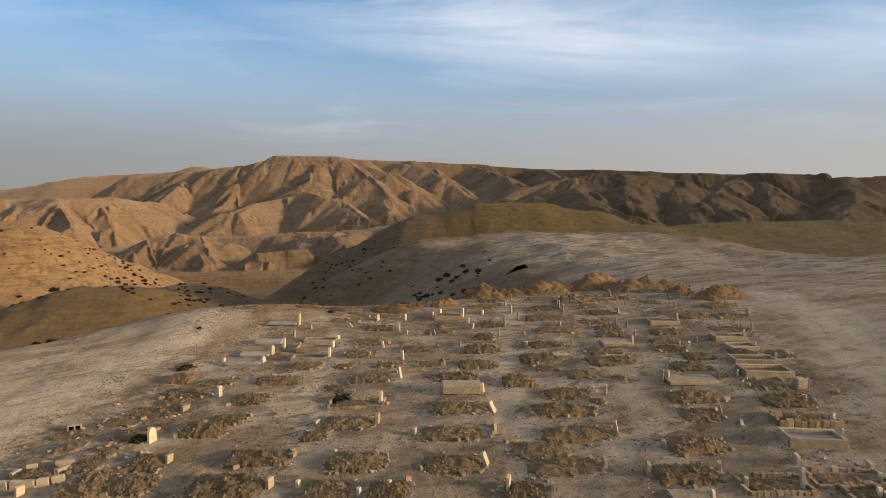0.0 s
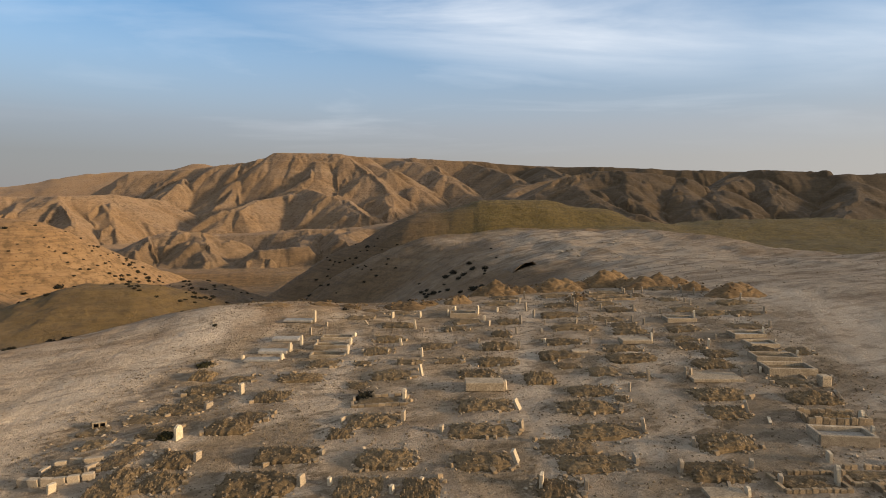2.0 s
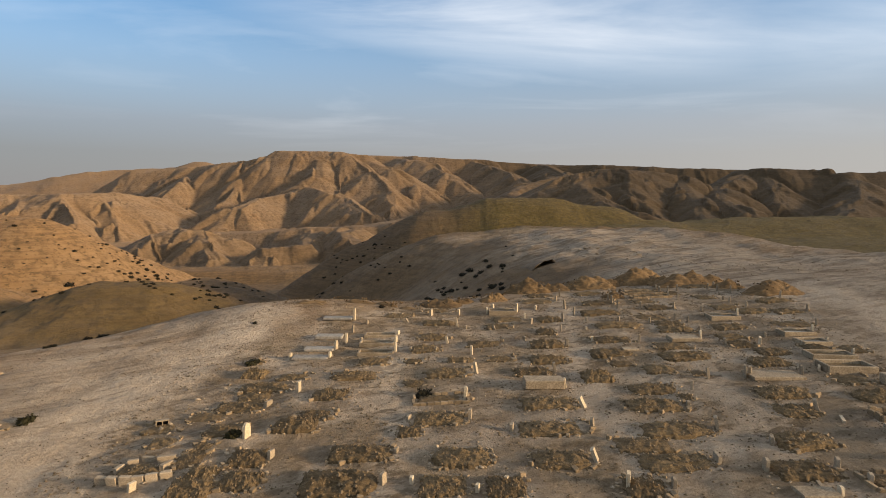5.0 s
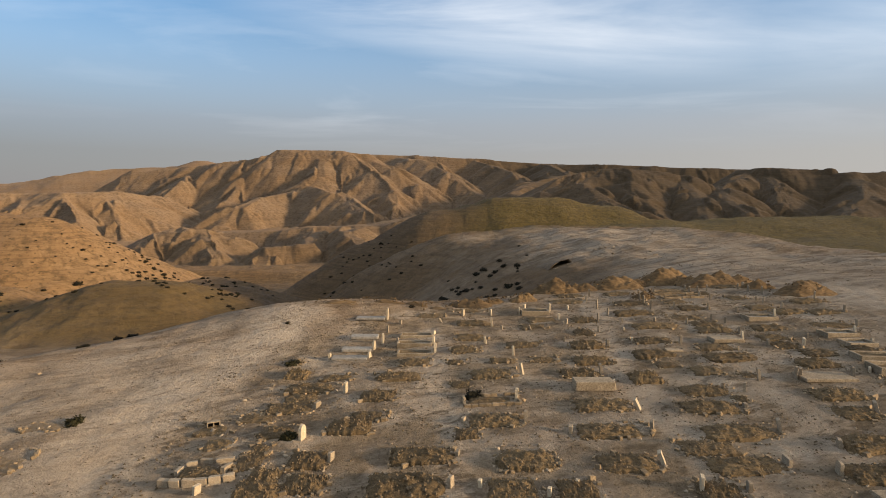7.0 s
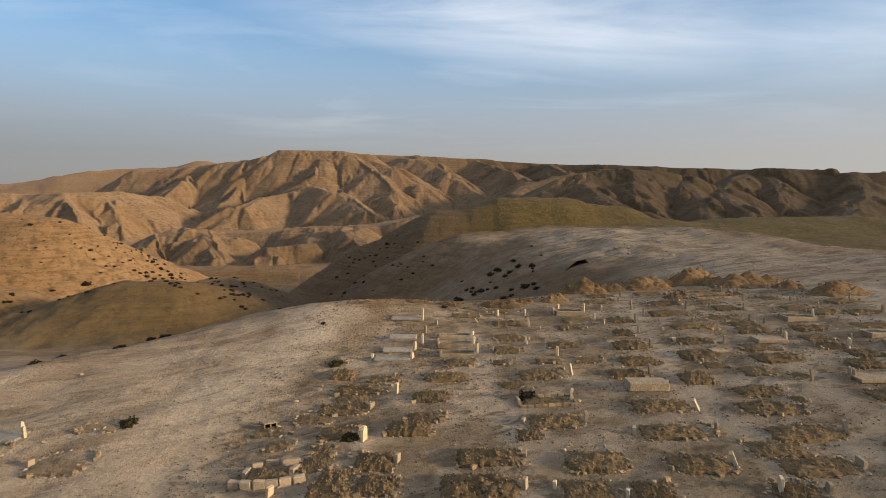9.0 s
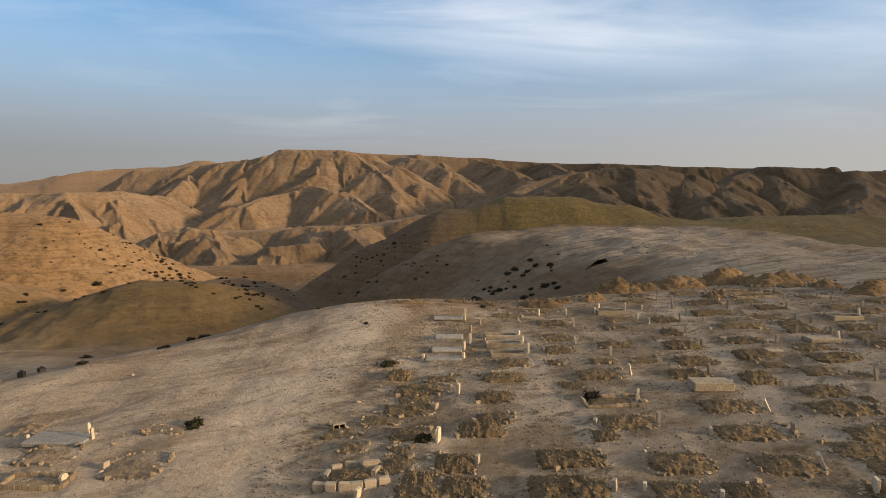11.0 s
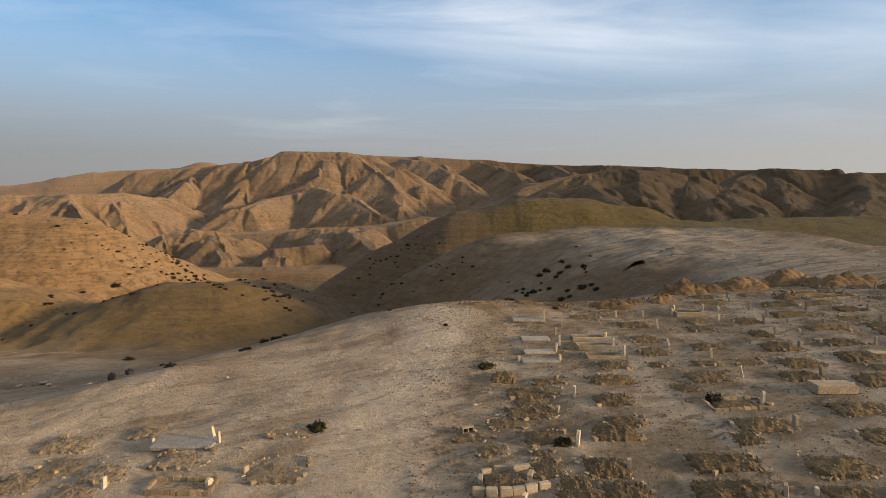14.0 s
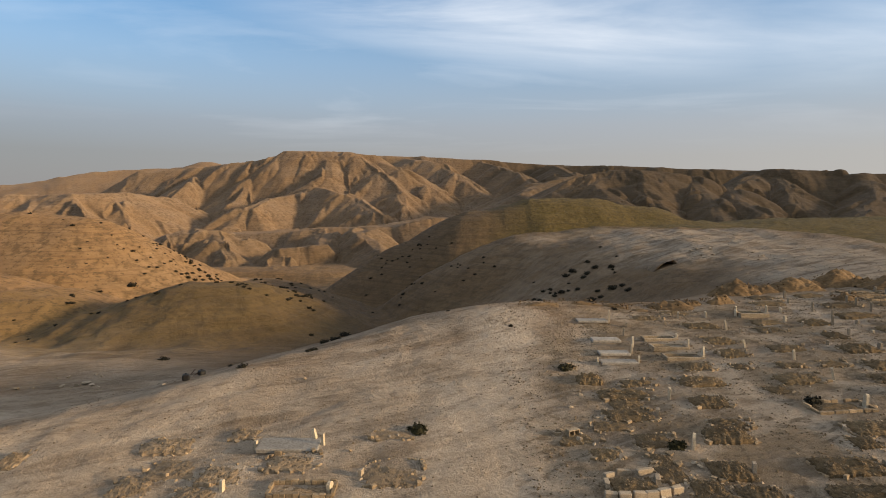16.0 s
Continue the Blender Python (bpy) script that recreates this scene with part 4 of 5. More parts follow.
# middle rows
soil_grave(-4.21, 26.07, 0.91, wide=0.7, high=0.15)
soil_grave(-2.26, 25.84, 1.17, wide=0.7, high=0.18)
soil_grave(-0.56, 25.96, 1.24, wide=0.8, high=0.15, stones=14)
soil_grave(-3.79, 27.68, 1.52, stones=8)
lone_stone(-4.48, 27.52, 0.18, 0.20, 3)
lone_stone(-3.35, 27.42, 0.10, 0.20, 3)
lone_stone(-2.81, 28.61, 0.13, 0.37, 0, -14)
lone_stone(-1.77, 26.61, 0.10, 0.44, 0)
soil_grave(-3.45, 29.68, 1.76, high=0.25, stones=8)
soil_grave(-1.13, 28.14, 1.91, high=0.25, stones=8)
soil_grave(-0.17, 31.36, 1.56, high=0.2, stones=8)
soil_grave(-3.26, 32.25, 1.93, stones=6)
lone_stone(-3.71, 34.05, 0.25, 0.35, 1)
lone_stone(-2.16, 34.19, 0.25, 0.35, 1)
lone_stone(-2.29, 31.52, 0.12, 0.52, 0, -10)
lone_stone(-1.87, 30.92, 0.14, 0.20, 3)
lone_stone(-0.42, 30.81, 0.11, 0.25, 3, -20)
soil_grave(-5.56, 33.85, 1.88, high=0.22, stones=6)
lone_stone(-5.34, 33.91, 0.22, 0.16, 3)
lone_stone(-4.87, 32.50, 0.15, 0.30, 3, -35)
frame_grave(0.24, 34.09, 1.54, head=0.63, foot=0.38, high=0.2, wide=0.8, kind=1, text='pale concrete framed grave with white end stones')
lone_stone(-0.20, 34.89, 0.19, 0.35, 1)
lone_stone(2.21, 34.77, 0.26, 0.26, 1)
lone_stone(1.50, 31.56, 0.20, 0.29, 3)
soil_grave(2.59, 32.30, 1.44, stones=6)
lone_stone(3.19, 31.81, 0.12, 0.53, 2)
lone_stone(2.73, 29.91, 0.14, 0.33, 3)
lone_stone(4.05, 33.20, 0.12, 0.49, 2)
soil_grave(1.99, 29.84, 1.15, high=0.25, stones=8)
lone_stone(0.76, 28.43, 0.13, 0.21, 3)
soil_grave(1.67, 27.68, 1.77, high=0.35, head=0.30, stones=14, kind=3)
soil_grave(1.38, 25.72, 1.90)
lone_stone(1.35, 25.62, 0.14, 0.21, 0, -40)
soil_grave(4.79, 28.08, 2.15, stones=8)
soil_grave(5.68, 30.51, 2.57)
lone_stone(3.85, 28.23, 0.13, 0.18, 1)
lone_stone(5.75, 27.51, 0.10, 0.40, 2)
slab_grave(5.06, 26.51, 0.69, high=0.12, wide=0.4)
soil_grave(4.17, 26.25, 2.15, high=0.25, stones=6)
soil_grave(4.26, 25.06, 1.08, wide=0.9, high=0.12, stones=12)
lone_stone(4.42, 31.82, 0.23, 0.23, 3)
lone_stone(6.02, 31.59, 0.20, 0.23, 3)
lone_stone(4.02, 30.15, 0.14, 0.14, 1)
soil_grave(5.62, 33.41, 2.61, high=0.25, stones=8)
soil_grave(6.05, 35.49, 2.10, high=0.25, stones=8)
lone_stone(4.18, 37.89, 0.14, 0.49, 3)
lone_stone(3.83, 34.52, 0.13, 0.57, 2)
lone_stone(6.71, 36.05, 0.13, 0.43, 2)
lone_stone(6.68, 35.22, 0.13, 0.52, 2)
lone_stone(6.65, 34.01, 0.12, 0.50, 3)
lone_stone(7.88, 33.89, 0.12, 0.44, 2)
lone_stone(7.39, 30.88, 0.11, 0.34, 2)
lone_stone(11.12, 38.54, 0.14, 0.35, 2)
lone_stone(11.69, 38.54, 0.14, 0.43, 2)
lone_stone(10.59, 35.53, 0.13, 0.39, 3)
lone_stone(9.56, 33.39, 0.12, 0.43, 2)
lone_stone(8.89, 31.50, 0.12, 0.35, 3)
soil_grave(8.61, 35.44, 1.58, high=0.15)
soil_grave(11.07, 37.66, 0.95, high=0.2, stones=6)
soil_grave(8.93, 33.97, 1.74, high=0.2, stones=8)
soil_grave(8.30, 30.77, 1.46, high=0.25, stones=12)
lone_stone(9.25, 30.78, 0.11, 0.34, 2)
soil_grave(7.85, 32.17, 2.01, high=0.2, stones=8)
slab_grave(7.83, 27.68, 1.34, head=0.50, high=0.2, wide=0.8, text='raised pale cement grave slab with a grey headstone')
lone_stone(9.07, 28.94, 0.16, 0.37, 2)
soil_grave(8.32, 29.72, 2.02, stones=8)
soil_grave(7.00, 25.38, 2.46, stones=9)
soil_grave(7.07, 26.94, 1.83, high=0.2, stones=8)
soil_grave(10.93, 29.75, 2.09, high=0.25)
frame_grave(11.27, 31.40, 1.49, head=0.57, high=0.15, wide=0.8)
soil_grave(9.96, 26.81, 1.28, high=0.25, foot=0.29, stones=14)
lone_stone(10.74, 26.71, 0.27, 0.34, 1, text='square pale upright headstone at a grave')
lone_stone(11.46, 27.66, 0.13, 0.25, 2)
soil_grave(10.16, 28.02, 1.51, high=0.2, stones=8)
soil_grave(9.86, 24.41, 1.82, stones=8)
soil_grave(10.74, 25.66, 1.69, high=0.2, stones=6)
lone_stone(13.84, 37.68, 0.14, 0.42, 2)
lone_stone(14.42, 37.11, 0.14, 0.48, 2)
lone_stone(13.24, 32.91, 0.12, 0.42, 2)
lone_stone(10.86, 32.89, 0.12, 0.30, 2)
lone_stone(13.05, 35.14, 0.13, 0.26, 2)
soil_grave(12.46, 33.48, 1.82, high=0.2, stones=8)
soil_grave(12.34, 36.03, 1.24, high=0.2, stones=6)
soil_grave(13.45, 32.47, 2.09, high=0.25)
# last rows below the heaps
kerb_grave(9.60, 39.30, 2.30, wide=0.8, high=0.12, head=0.42, kind=2, blocks=9)
kerb_grave(9.30, 38.00, 2.40, wide=0.8, high=0.12, head=0.45, foot=0.3, kind=2, blocks=9)
kerb_grave(9.40, 36.70, 2.30, wide=0.8, high=0.12, head=0.4, kind=2, blocks=9)
soil_grave(6.30, 38.60, 2.30, high=0.25, head=0.38, stones=12, kind=2)
soil_grave(2.60, 36.60, 2.20, high=0.25, head=0.4, stones=12, kind=2)
soil_grave(3.00, 38.10, 2.00, high=0.22, stones=12)
soil_grave(13.40, 39.60, 2.20, high=0.25, head=0.36, stones=12, kind=2)
soil_grave(-3.40, 35.20, 2.00, high=0.2, stones=12)
soil_grave(0.40, 32.80, 1.90, high=0.2, head=0.36, stones=12, kind=1)
# eastern rows
lone_stone(13.75, 38.70, 0.14, 0.36, 2)
lone_stone(13.04, 34.40, 0.13, 0.38, 2)
lone_stone(15.89, 34.43, 0.13, 0.58, 2)
lone_stone(15.86, 31.84, 0.15, 0.41, 2)
lone_stone(14.81, 29.32, 0.14, 0.38, 2)
soil_grave(15.54, 34.36, 2.24, high=0.25)
soil_grave(15.02, 32.08, 1.91, high=0.25, stones=6)
soil_grave(13.88, 29.66, 2.10, high=0.2, stones=8)
frame_grave(12.98, 27.91, 1.45, head=0.47, high=0.15, wide=0.75)
frame_grave(12.84, 26.43, 1.22, head=0.34, high=0.18, wide=0.8, text='pale narrow concrete framed grave with worn headstone')
soil_grave(12.59, 25.82, 1.20, high=0.25, stones=14)
frame_grave(12.55, 24.83, 1.71, head=0.41, high=0.15, wide=0.8, filled='soil', turn=-5)
soil_grave(13.90, 25.48, 1.08, high=0.2, stones=14)
frame_grave(12.26, 23.42, 1.77, head=0.26, foot=0.22, high=0.25, wide=0.95, filled='soil', turn=-4, text='brown concrete framed grave filled with soil')
slab_grave(9.27, 22.95, 1.91, head=0.51, foot=0.51, high=0.15, wide=1.0, kind=2, text='flat pale cement grave slab between two grey stones')
slab_grave(12.74, 21.93, 0.36, head=0.44, high=0.4, wide=0.35, kind=2, text='small dark block grave with a grey headstone')
soil_grave(11.80, 22.44, 1.48, high=0.18, stones=16)
soil_grave(11.57, 20.68, 1.95, high=0.4, head=0.42, kind=2, lean=-30)
kerb_grave(11.15, 18.96, 1.8, head=0.35, wide=0.7, high=0.2, blocks=9, turn=-6, text='long earth grave edged with a high stone kerb')
frame_grave(10.52, 17.62, 1.55, head=0.48, high=0.24, wide=0.75, turn=-6, mat=GREYSTONE, text='large open concrete box grave with a grey bed')
lone_stone(9.41, 16.43, 0.24, 0.27, 1)
kerb_grave(10.22, 15.64, 1.8, head=0.23, wide=0.8, high=0.1, blocks=10, turn=-4, text='earth grave edged with yellowish stone blocks')
lone_stone(11.15, 16.13, 0.24, 0.21, 1, -10)
kerb_grave(8.27, 15.44, 1.57, head=0.51, foot=0.22, wide=0.9, high=0.1, blocks=10, kind=0, turn=-4, text='kerbed earth grave with a tall white headstone')
kerb_grave(10.14, 14.88, 0.80, head=0.24, wide=0.8, high=0.14, turn=-4)
slab_grave(5.99, 15.02, 0.95, head=0.25, high=0.12, wide=0.55)
lone_stone(6.28, 15.37, 0.56, 0.08, 3)
soil_grave(6.31, 16.10, 1.87, high=0.35, head=0.35, foot=0.35, stones=6, kind=2)
soil_grave(7.26, 17.66, 1.89, high=0.4, foot=0.23, stones=12)
soil_grave(8.67, 21.19, 2.14, high=0.35, stones=16)
soil_grave(8.26, 19.80, 1.51, head=0.44, kind=2, lean=-16)
lone_stone(9.24, 19.02, 0.52, 0.05, 1, text='flat pale broken plate on the soil')
# western rows
block_grave(-11.33, 17.17, 1.7, 1.3)
lone_stone(-11.06, 16.08, 0.20, 0.26, 1, 6)
soil_grave(-10.20, 17.71, 0.95, wide=1.2, high=0.15, stones=12)
soil_grave(-11.60, 18.99, 0.97, wide=0.9, high=0.15)
soil_grave(-10.18, 18.47, 0.77, wide=0.9, high=0.15, stones=12)
soil_grave(-12.10, 20.29, 1.38, high=0.12)
soil_grave(-9.56, 16.83, 1.06)
soil_grave(-9.54, 16.14, 1.30, high=0.35, stones=8)
soil_grave(-10.96, 20.85, 1.35, wide=0.9, high=0.12, stones=12)
soil_grave(-9.94, 22.61, 1.36, high=0.2, stones=8)
# graves beyond the track
slab_grave(-21.14, 19.99, 1.90, head=0.5, foot=0.26, high=0.15, wide=0.9, kind=4, mat=BLUE_SLAB, text='low grey cement grave slab with two thin white stones')
lone_stone(-20.40, 20.37, 0.10, 0.39, 0, -18)
soil_grave(-20.80, 18.98, 1.78, stones=16)
kerb_grave(-20.15, 17.48, 1.74, head=0.30, wide=0.65, high=0.12, blocks=10, text='earth grave edged with yellow stone blocks beyond the track')
soil_grave(-17.78, 18.29, 1.79, wide=1.5, high=0.25, foot=0.16, stones=16)
lone_stone(-22.33, 17.56, 0.10, 0.34, 4)
soil_grave(-22.97, 17.36, 1.44)
soil_grave(-24.14, 18.91, 1.92, wide=1.4, high=0.25, stones=8)
soil_grave(-25.11, 20.47, 1.88, wide=1.3, high=0.5, stones=5)
soil_grave(-22.86, 21.03, 0.99, wide=1, high=0.4, stones=4)
soil_grave(-24.90, 17.99, 1.48, wide=1.2, high=0.4, stones=3)
soil_grave(-18.00, 20.54, 1.44, wide=0.9, high=0.15, stones=14)
soil_grave(-29.58, 19.76, 0.98, high=0.5, stones=4)
soil_grave(-22.61, 18.38, 1.53, wide=1.2, stones=6)
# heaps of dug soil along the edge
spoil_heap(2.60, 40.63, 3.52, 2.47, 1.11)
spoil_heap(0.21, 37.34, 2.04, 1.50, 0.61)
spoil_heap(6.62, 41.46, 3.78, 2.65, 0.98)
spoil_heap(10.45, 42.78, 4.30, 3.01, 1.33)
spoil_heap(7.26, 36.98, 1.68, 1.50, 0.54)
spoil_heap(13.69, 41.05, 4.49, 3.14, 0.97)
spoil_heap(15.12, 38.93, 2.47, 1.73, 0.71)
spoil_heap(16.49, 36.64, 3.65, 2.55, 0.93)
spoil_heap(-2.90, 36.60, 3.00, 2.10, 0.53)
spoil_heap(-5.24, 35.89, 2.61, 1.83, 0.26)
spoil_heap(-1.69, 37.04, 2.02, 1.50, 0.40)
spoil_heap(-8.40, 36.70, 3.20, 1.60, 0.34)
spoil_heap(-11.10, 35.60, 2.60, 1.50, 0.30)
spoil_heap(-6.60, 36.60, 2.40, 1.40, 0.32)
spoil_heap(4.60, 41.00, 2.80, 1.90, 0.62)
spoil_heap(8.50, 42.10, 2.80, 2.00, 0.66)
spoil_heap(12.20, 42.20, 2.60, 1.90, 0.64)


# ---- litter ----
def water_tank(x, y, wide, high, turn):
    g = base("water_tank", x, y, turn, 0.02)
    part("body", rough_block("body", wide, wide * 0.9, high, BLACK, 31, 0.01, bevel=0.05), g)
    part("cap", rough_block("cap", wide * 0.3, wide * 0.3, 0.06, BLACK, 32, 0.01), g, (0, 0, high - 0.01))
    return tagged(g, "black plastic water tank standing in the dry gully", "tank", "discarded tanks")


def scrap_pile(x, y, wide):
    g = base("scrap_pile", x, y)
    for i in range(7):
        a = rng.uniform(0, 180)
        px, py = rng.uniform(-0.4, 0.4) * wide, rng.uniform(-0.2, 0.2) * wide
        part("pole", rough_block("pole", 0.05, 0.05, wide * rng.uniform(0.4, 0.8), RUST, 40 + i, 0.02, bevel=0), g,
             (px, py, level(g, px, py) - 0.03), (rng.uniform(62, 88), 0, a))
    return tagged(g, "tangle of rusty poles and branches in the gully", "scrap")


def hollow_block(x, y, turn):
    """A building block that lies on its side, its two hollows open to the front."""
    g = base("hollow_block", x, y, turn, 0.02)
    for px, wide in ((-0.19, 0.03), (0.0, 0.03), (0.19, 0.03)):
        part("web", rough_block("web", wide, 0.2, 0.2, CONCRETE, 51, 0.01, bevel=0), g, (px, 0, 0))
    for pz in (0.0, 0.203):
        part("shell", rough_block("shell", 0.41, 0.2, 0.03, CONCRETE, 52, 0.01, bevel=0), g, (0, 0, pz))
    # black plate added inside to stand for the shade in the hollows
    part("back", rough_block("back", 0.35, 0.02, 0.17, BLACK, 53, 0.01, bevel=0), g, (0, 0.07, 0.03))
    return tagged(g, "hollow concrete building block lying on the soil", "building block")


def cave_mouth(x, y, wide, deep, high, turn):
    """A low rock roof over a hollow, open to the front, its back and sides sunk into the slope."""
    r = random.Random(77)
    g = base("cave_mouth", x, y, turn, 0.1)
    rim, rows = 22, 9
    bm = bmesh.new()
    skin = []
    for shell in (0, 1):
        for j in range(rows):
            for i in range(rim + 1):
                u, v = i / rim * 2 - 1, j / (rows - 1)
                k = noise.noise(Vector((u * 2.4, v * 2.0, 4.2)))
                arch = max(0.0, 1 - abs(u) ** 2.6) ** 0.55
                top = high * arch * (1 - 0.9 * v ** 1.5) * (1 + 0.35 * k) + 0.035 * (1 - shell) + 0.02 * r.uniform(-1, 1)
                out = 1 + 0.16 * (1 - shell)
                skin.append(bm.verts.new((u * wide * 0.5 * out * (1 + 0.06 * k), v * deep + 0.18 * k - 0.12 * (1 - shell), top - 0.25 * abs(u) ** 4 + level(g, u * wide * 0.5, v * deep))))
    one = rows * (rim + 1)
    for shell in (0, 1):
        for j in range(rows - 1):
            for i in range(rim):
                a = shell * one + j * (rim + 1) + i
                four = (a, a + 1, a + rim + 2, a + rim + 1)
                bm.faces.new([skin[n] for n in (four if shell == 0 else four[::-1])])
    for i in range(rim):
        bm.faces.new([skin[n] for n in (i + 1, i, one + i, one + i + 1)])
    part("rock_roof", mesh_of("rock_roof", bm, CHALK_ROCK, True), g)
    for i in range(6):
        px, k = r.uniform(-0.5, 0.5) * wide, r.uniform(0.12, 0.3)
        part("fallen_stone", r.choice(WHITES), g, (px, -0.3 - r.uniform(0, 0.5), level(g, px, -0.4) + 0.02), (0, 0, r.uniform(0, 180)), (k * 1.5, k, k * 0.6))
    return tagged(g, "low dark cave mouth under a pale rock ledge on the slope", "cave")


cave_mouth(8.35, 68.4, 2.5, 5.0, 0.5, 12)
# shrubs on the slope below the cave
shrub(-6.7, 35.8, 0.43)
shrub(-6.6, 75.0, 0.83)
shrub(-4.9, 73.6, 1.44)
shrub(-5.3, 76.0, 0.75)
shrub(-4.3, 72.5, 0.71)
shrub(-3.1, 73.7, 0.81)
shrub(-2.2, 74.0, 1.09)
shrub(-3.9, 77.6, 0.76)
shrub(-3.4, 74.9, 0.64)
shrub(-0.7, 79.0, 1.16)
shrub(0.3, 79.7, 1.17)
shrub(1.0, 76.3, 0.93)
shrub(1.6, 77.2, 1.13)
shrub(2.5, 80.8, 0.99)
shrub(2.8, 77.9, 1.14)
shrub(2.5, 68.5, 1.34)
shrub(3.4, 68.1, 0.91)
shrub(3.3, 65.4, 0.96)
shrub(-0.0, 67.6, 1.16)
shrub(0.8, 67.1, 0.82)
shrub(6.0, 79.6, 0.58)
shrub(-0.9, 76.2, 0.56)
shrub(-7.9, 76.8, 0.75)
shrub(-10.2, 98.5, 0.72)
shrub(-13.6, 94.1, 0.69)
shrub(-11.8, 94.9, 0.70)
shrub(-8.7, 95.1, 0.70)
shrub(5.9, 87.5, 0.53)
# shrubs on the green hill's flank
shrub(-32.4, 176.6, 1.09)
shrub(-30.7, 176.7, 1.09)
shrub(-27.3, 176.0, 1.30)
shrub(-27.6, 172.4, 1.06)
shrub(-24.1, 177.6, 1.09)
shrub(-14.0, 99.6, 0.49)
shrub(-38.0, 170.7, 1.27)
shrub(-34.8, 170.8, 1.06)
shrub(-44.1, 161.4, 1.20)
shrub(-40.9, 160.9, 1.20)
shrub(-28.3, 97.8, 0.60)
shrub(-38.3, 163.7, 1.01)
shrub(-23.4, 171.1, 0.84)
shrub(-18.0, 93.9, 0.46)
# shrubs on the western hill
shrub(-99.1, 132.9, 1.31)
shrub(-91.7, 142.2, 0.70)
shrub(-89.8, 144.9, 0.89)
shrub(-86.0, 143.6, 0.89)
shrub(-84.3, 140.1, 0.86)
shrub(-82.6, 140.6, 0.69)
shrub(-83.2, 144.6, 0.71)
shrub(-86.1, 133.0, 1.15)
shrub(-87.6, 132.0, 0.65)
shrub(-84.2, 130.8, 0.81)
shrub(-83.2, 135.0, 0.83)
shrub(-80.7, 132.7, 0.99)
shrub(-81.7, 131.2, 0.97)
shrub(-80.5, 138.8, 1.03)
shrub(-80.6, 136.0, 0.84)
shrub(-79.8, 147.3, 0.91)
shrub(-78.0, 135.9, 1.01)
shrub(-77.0, 136.4, 1.18)
shrub(-76.8, 138.6, 1.37)
shrub(-75.7, 136.9, 1.53)
shrub(-76.6, 141.4, 1.23)
shrub(-74.6, 137.9, 1.37)
shrub(-49.3, 86.3, 0.85)
shrub(-75.4, 142.5, 1.06)
shrub(-74.2, 141.3, 1.23)
shrub(-47.6, 87.4, 0.86)
shrub(-45.3, 84.0, 0.93)
shrub(-44.2, 83.0, 0.71)
shrub(-45.6, 86.3, 0.64)
shrub(-43.3, 82.6, 0.71)
shrub(-44.3, 84.3, 0.62)
shrub(-76.3, 150.1, 1.49)
shrub(-73.7, 151.1, 0.94)
shrub(-75.2, 155.5, 0.96)
shrub(-71.0, 154.1, 0.96)
shrub(-57.1, 127.5, 0.95)
shrub(-53.4, 122.1, 0.76)
shrub(-41.1, 82.9, 0.61)
shrub(-81.1, 122.8, 2.13)
shrub(-55.6, 81.6, 0.90)
shrub(-74.1, 92.3, 0.91)
shrub(-71.8, 88.7, 0.99)
shrub(-63.1, 80.7, 0.80)
shrub(-84.9, 117.9, 1.17)
shrub(-60.1, 82.5, 0.61)
shrub(-59.0, 82.8, 0.61)
shrub(-88.4, 127.2, 0.63)
shrub(-93.7, 129.0, 0.64)
shrub(-93.1, 121.1, 0.60)
shrub(-90.8, 123.6, 0.61)
shrub(-80.8, 127.5, 0.95)
shrub(-53.8, 84.9, 0.63)
# shrubs in the gully
shrub(-38.7, 84.8, 0.94)
shrub(-38.6, 86.2, 0.64)
shrub(-35.7, 84.8, 0.84)
shrub(-35.0, 84.4, 0.73)
shrub(-16.2, 35.5, 0.30)
shrub(-35.6, 94.3, 0.70)
shrub(-37.4, 93.3, 0.58)
shrub(-46.5, 113.2, 0.98)
shrub(-48.2, 115.0, 0.85)
shrub(-47.3, 118.8, 0.73)
shrub(-45.0, 113.7, 0.70)
shrub(-45.7, 120.7, 0.75)
shrub(-43.4, 118.7, 0.73)
shrub(-41.4, 117.7, 0.73)
shrub(-40.0, 89.7, 0.55)
shrub(-38.1, 114.0, 0.71)
shrub(-50.0, 163.3, 1.01)
shrub(-42.3, 55.6, 0.95)
shrub(-25.4, 28.1, 0.53)
shrub(-26.5, 29.6, 0.31)
shrub(-23.0, 30.5, 0.43)
shrub(-22.8, 30.7, 0.50)
shrub(-22.9, 33.8, 0.64)
shrub(-22.5, 34.4, 0.57)
shrub(-29.7, 78.8, 1.35)
shrub(-22.3, 34.5, 0.49)
shrub(-33.3, 75.5, 0.74)
shrub(-72.0, 88.0, 0.86)
shrub(-73.4, 91.6, 0.67)
shrub(-64.2, 80.8, 0.59)
shrub(-67.9, 79.1, 0.78)
shrub(-68.9, 75.3, 0.55)
shrub(-69.5, 73.8, 0.45)
shrub(-75.2, 81.5, 0.50)
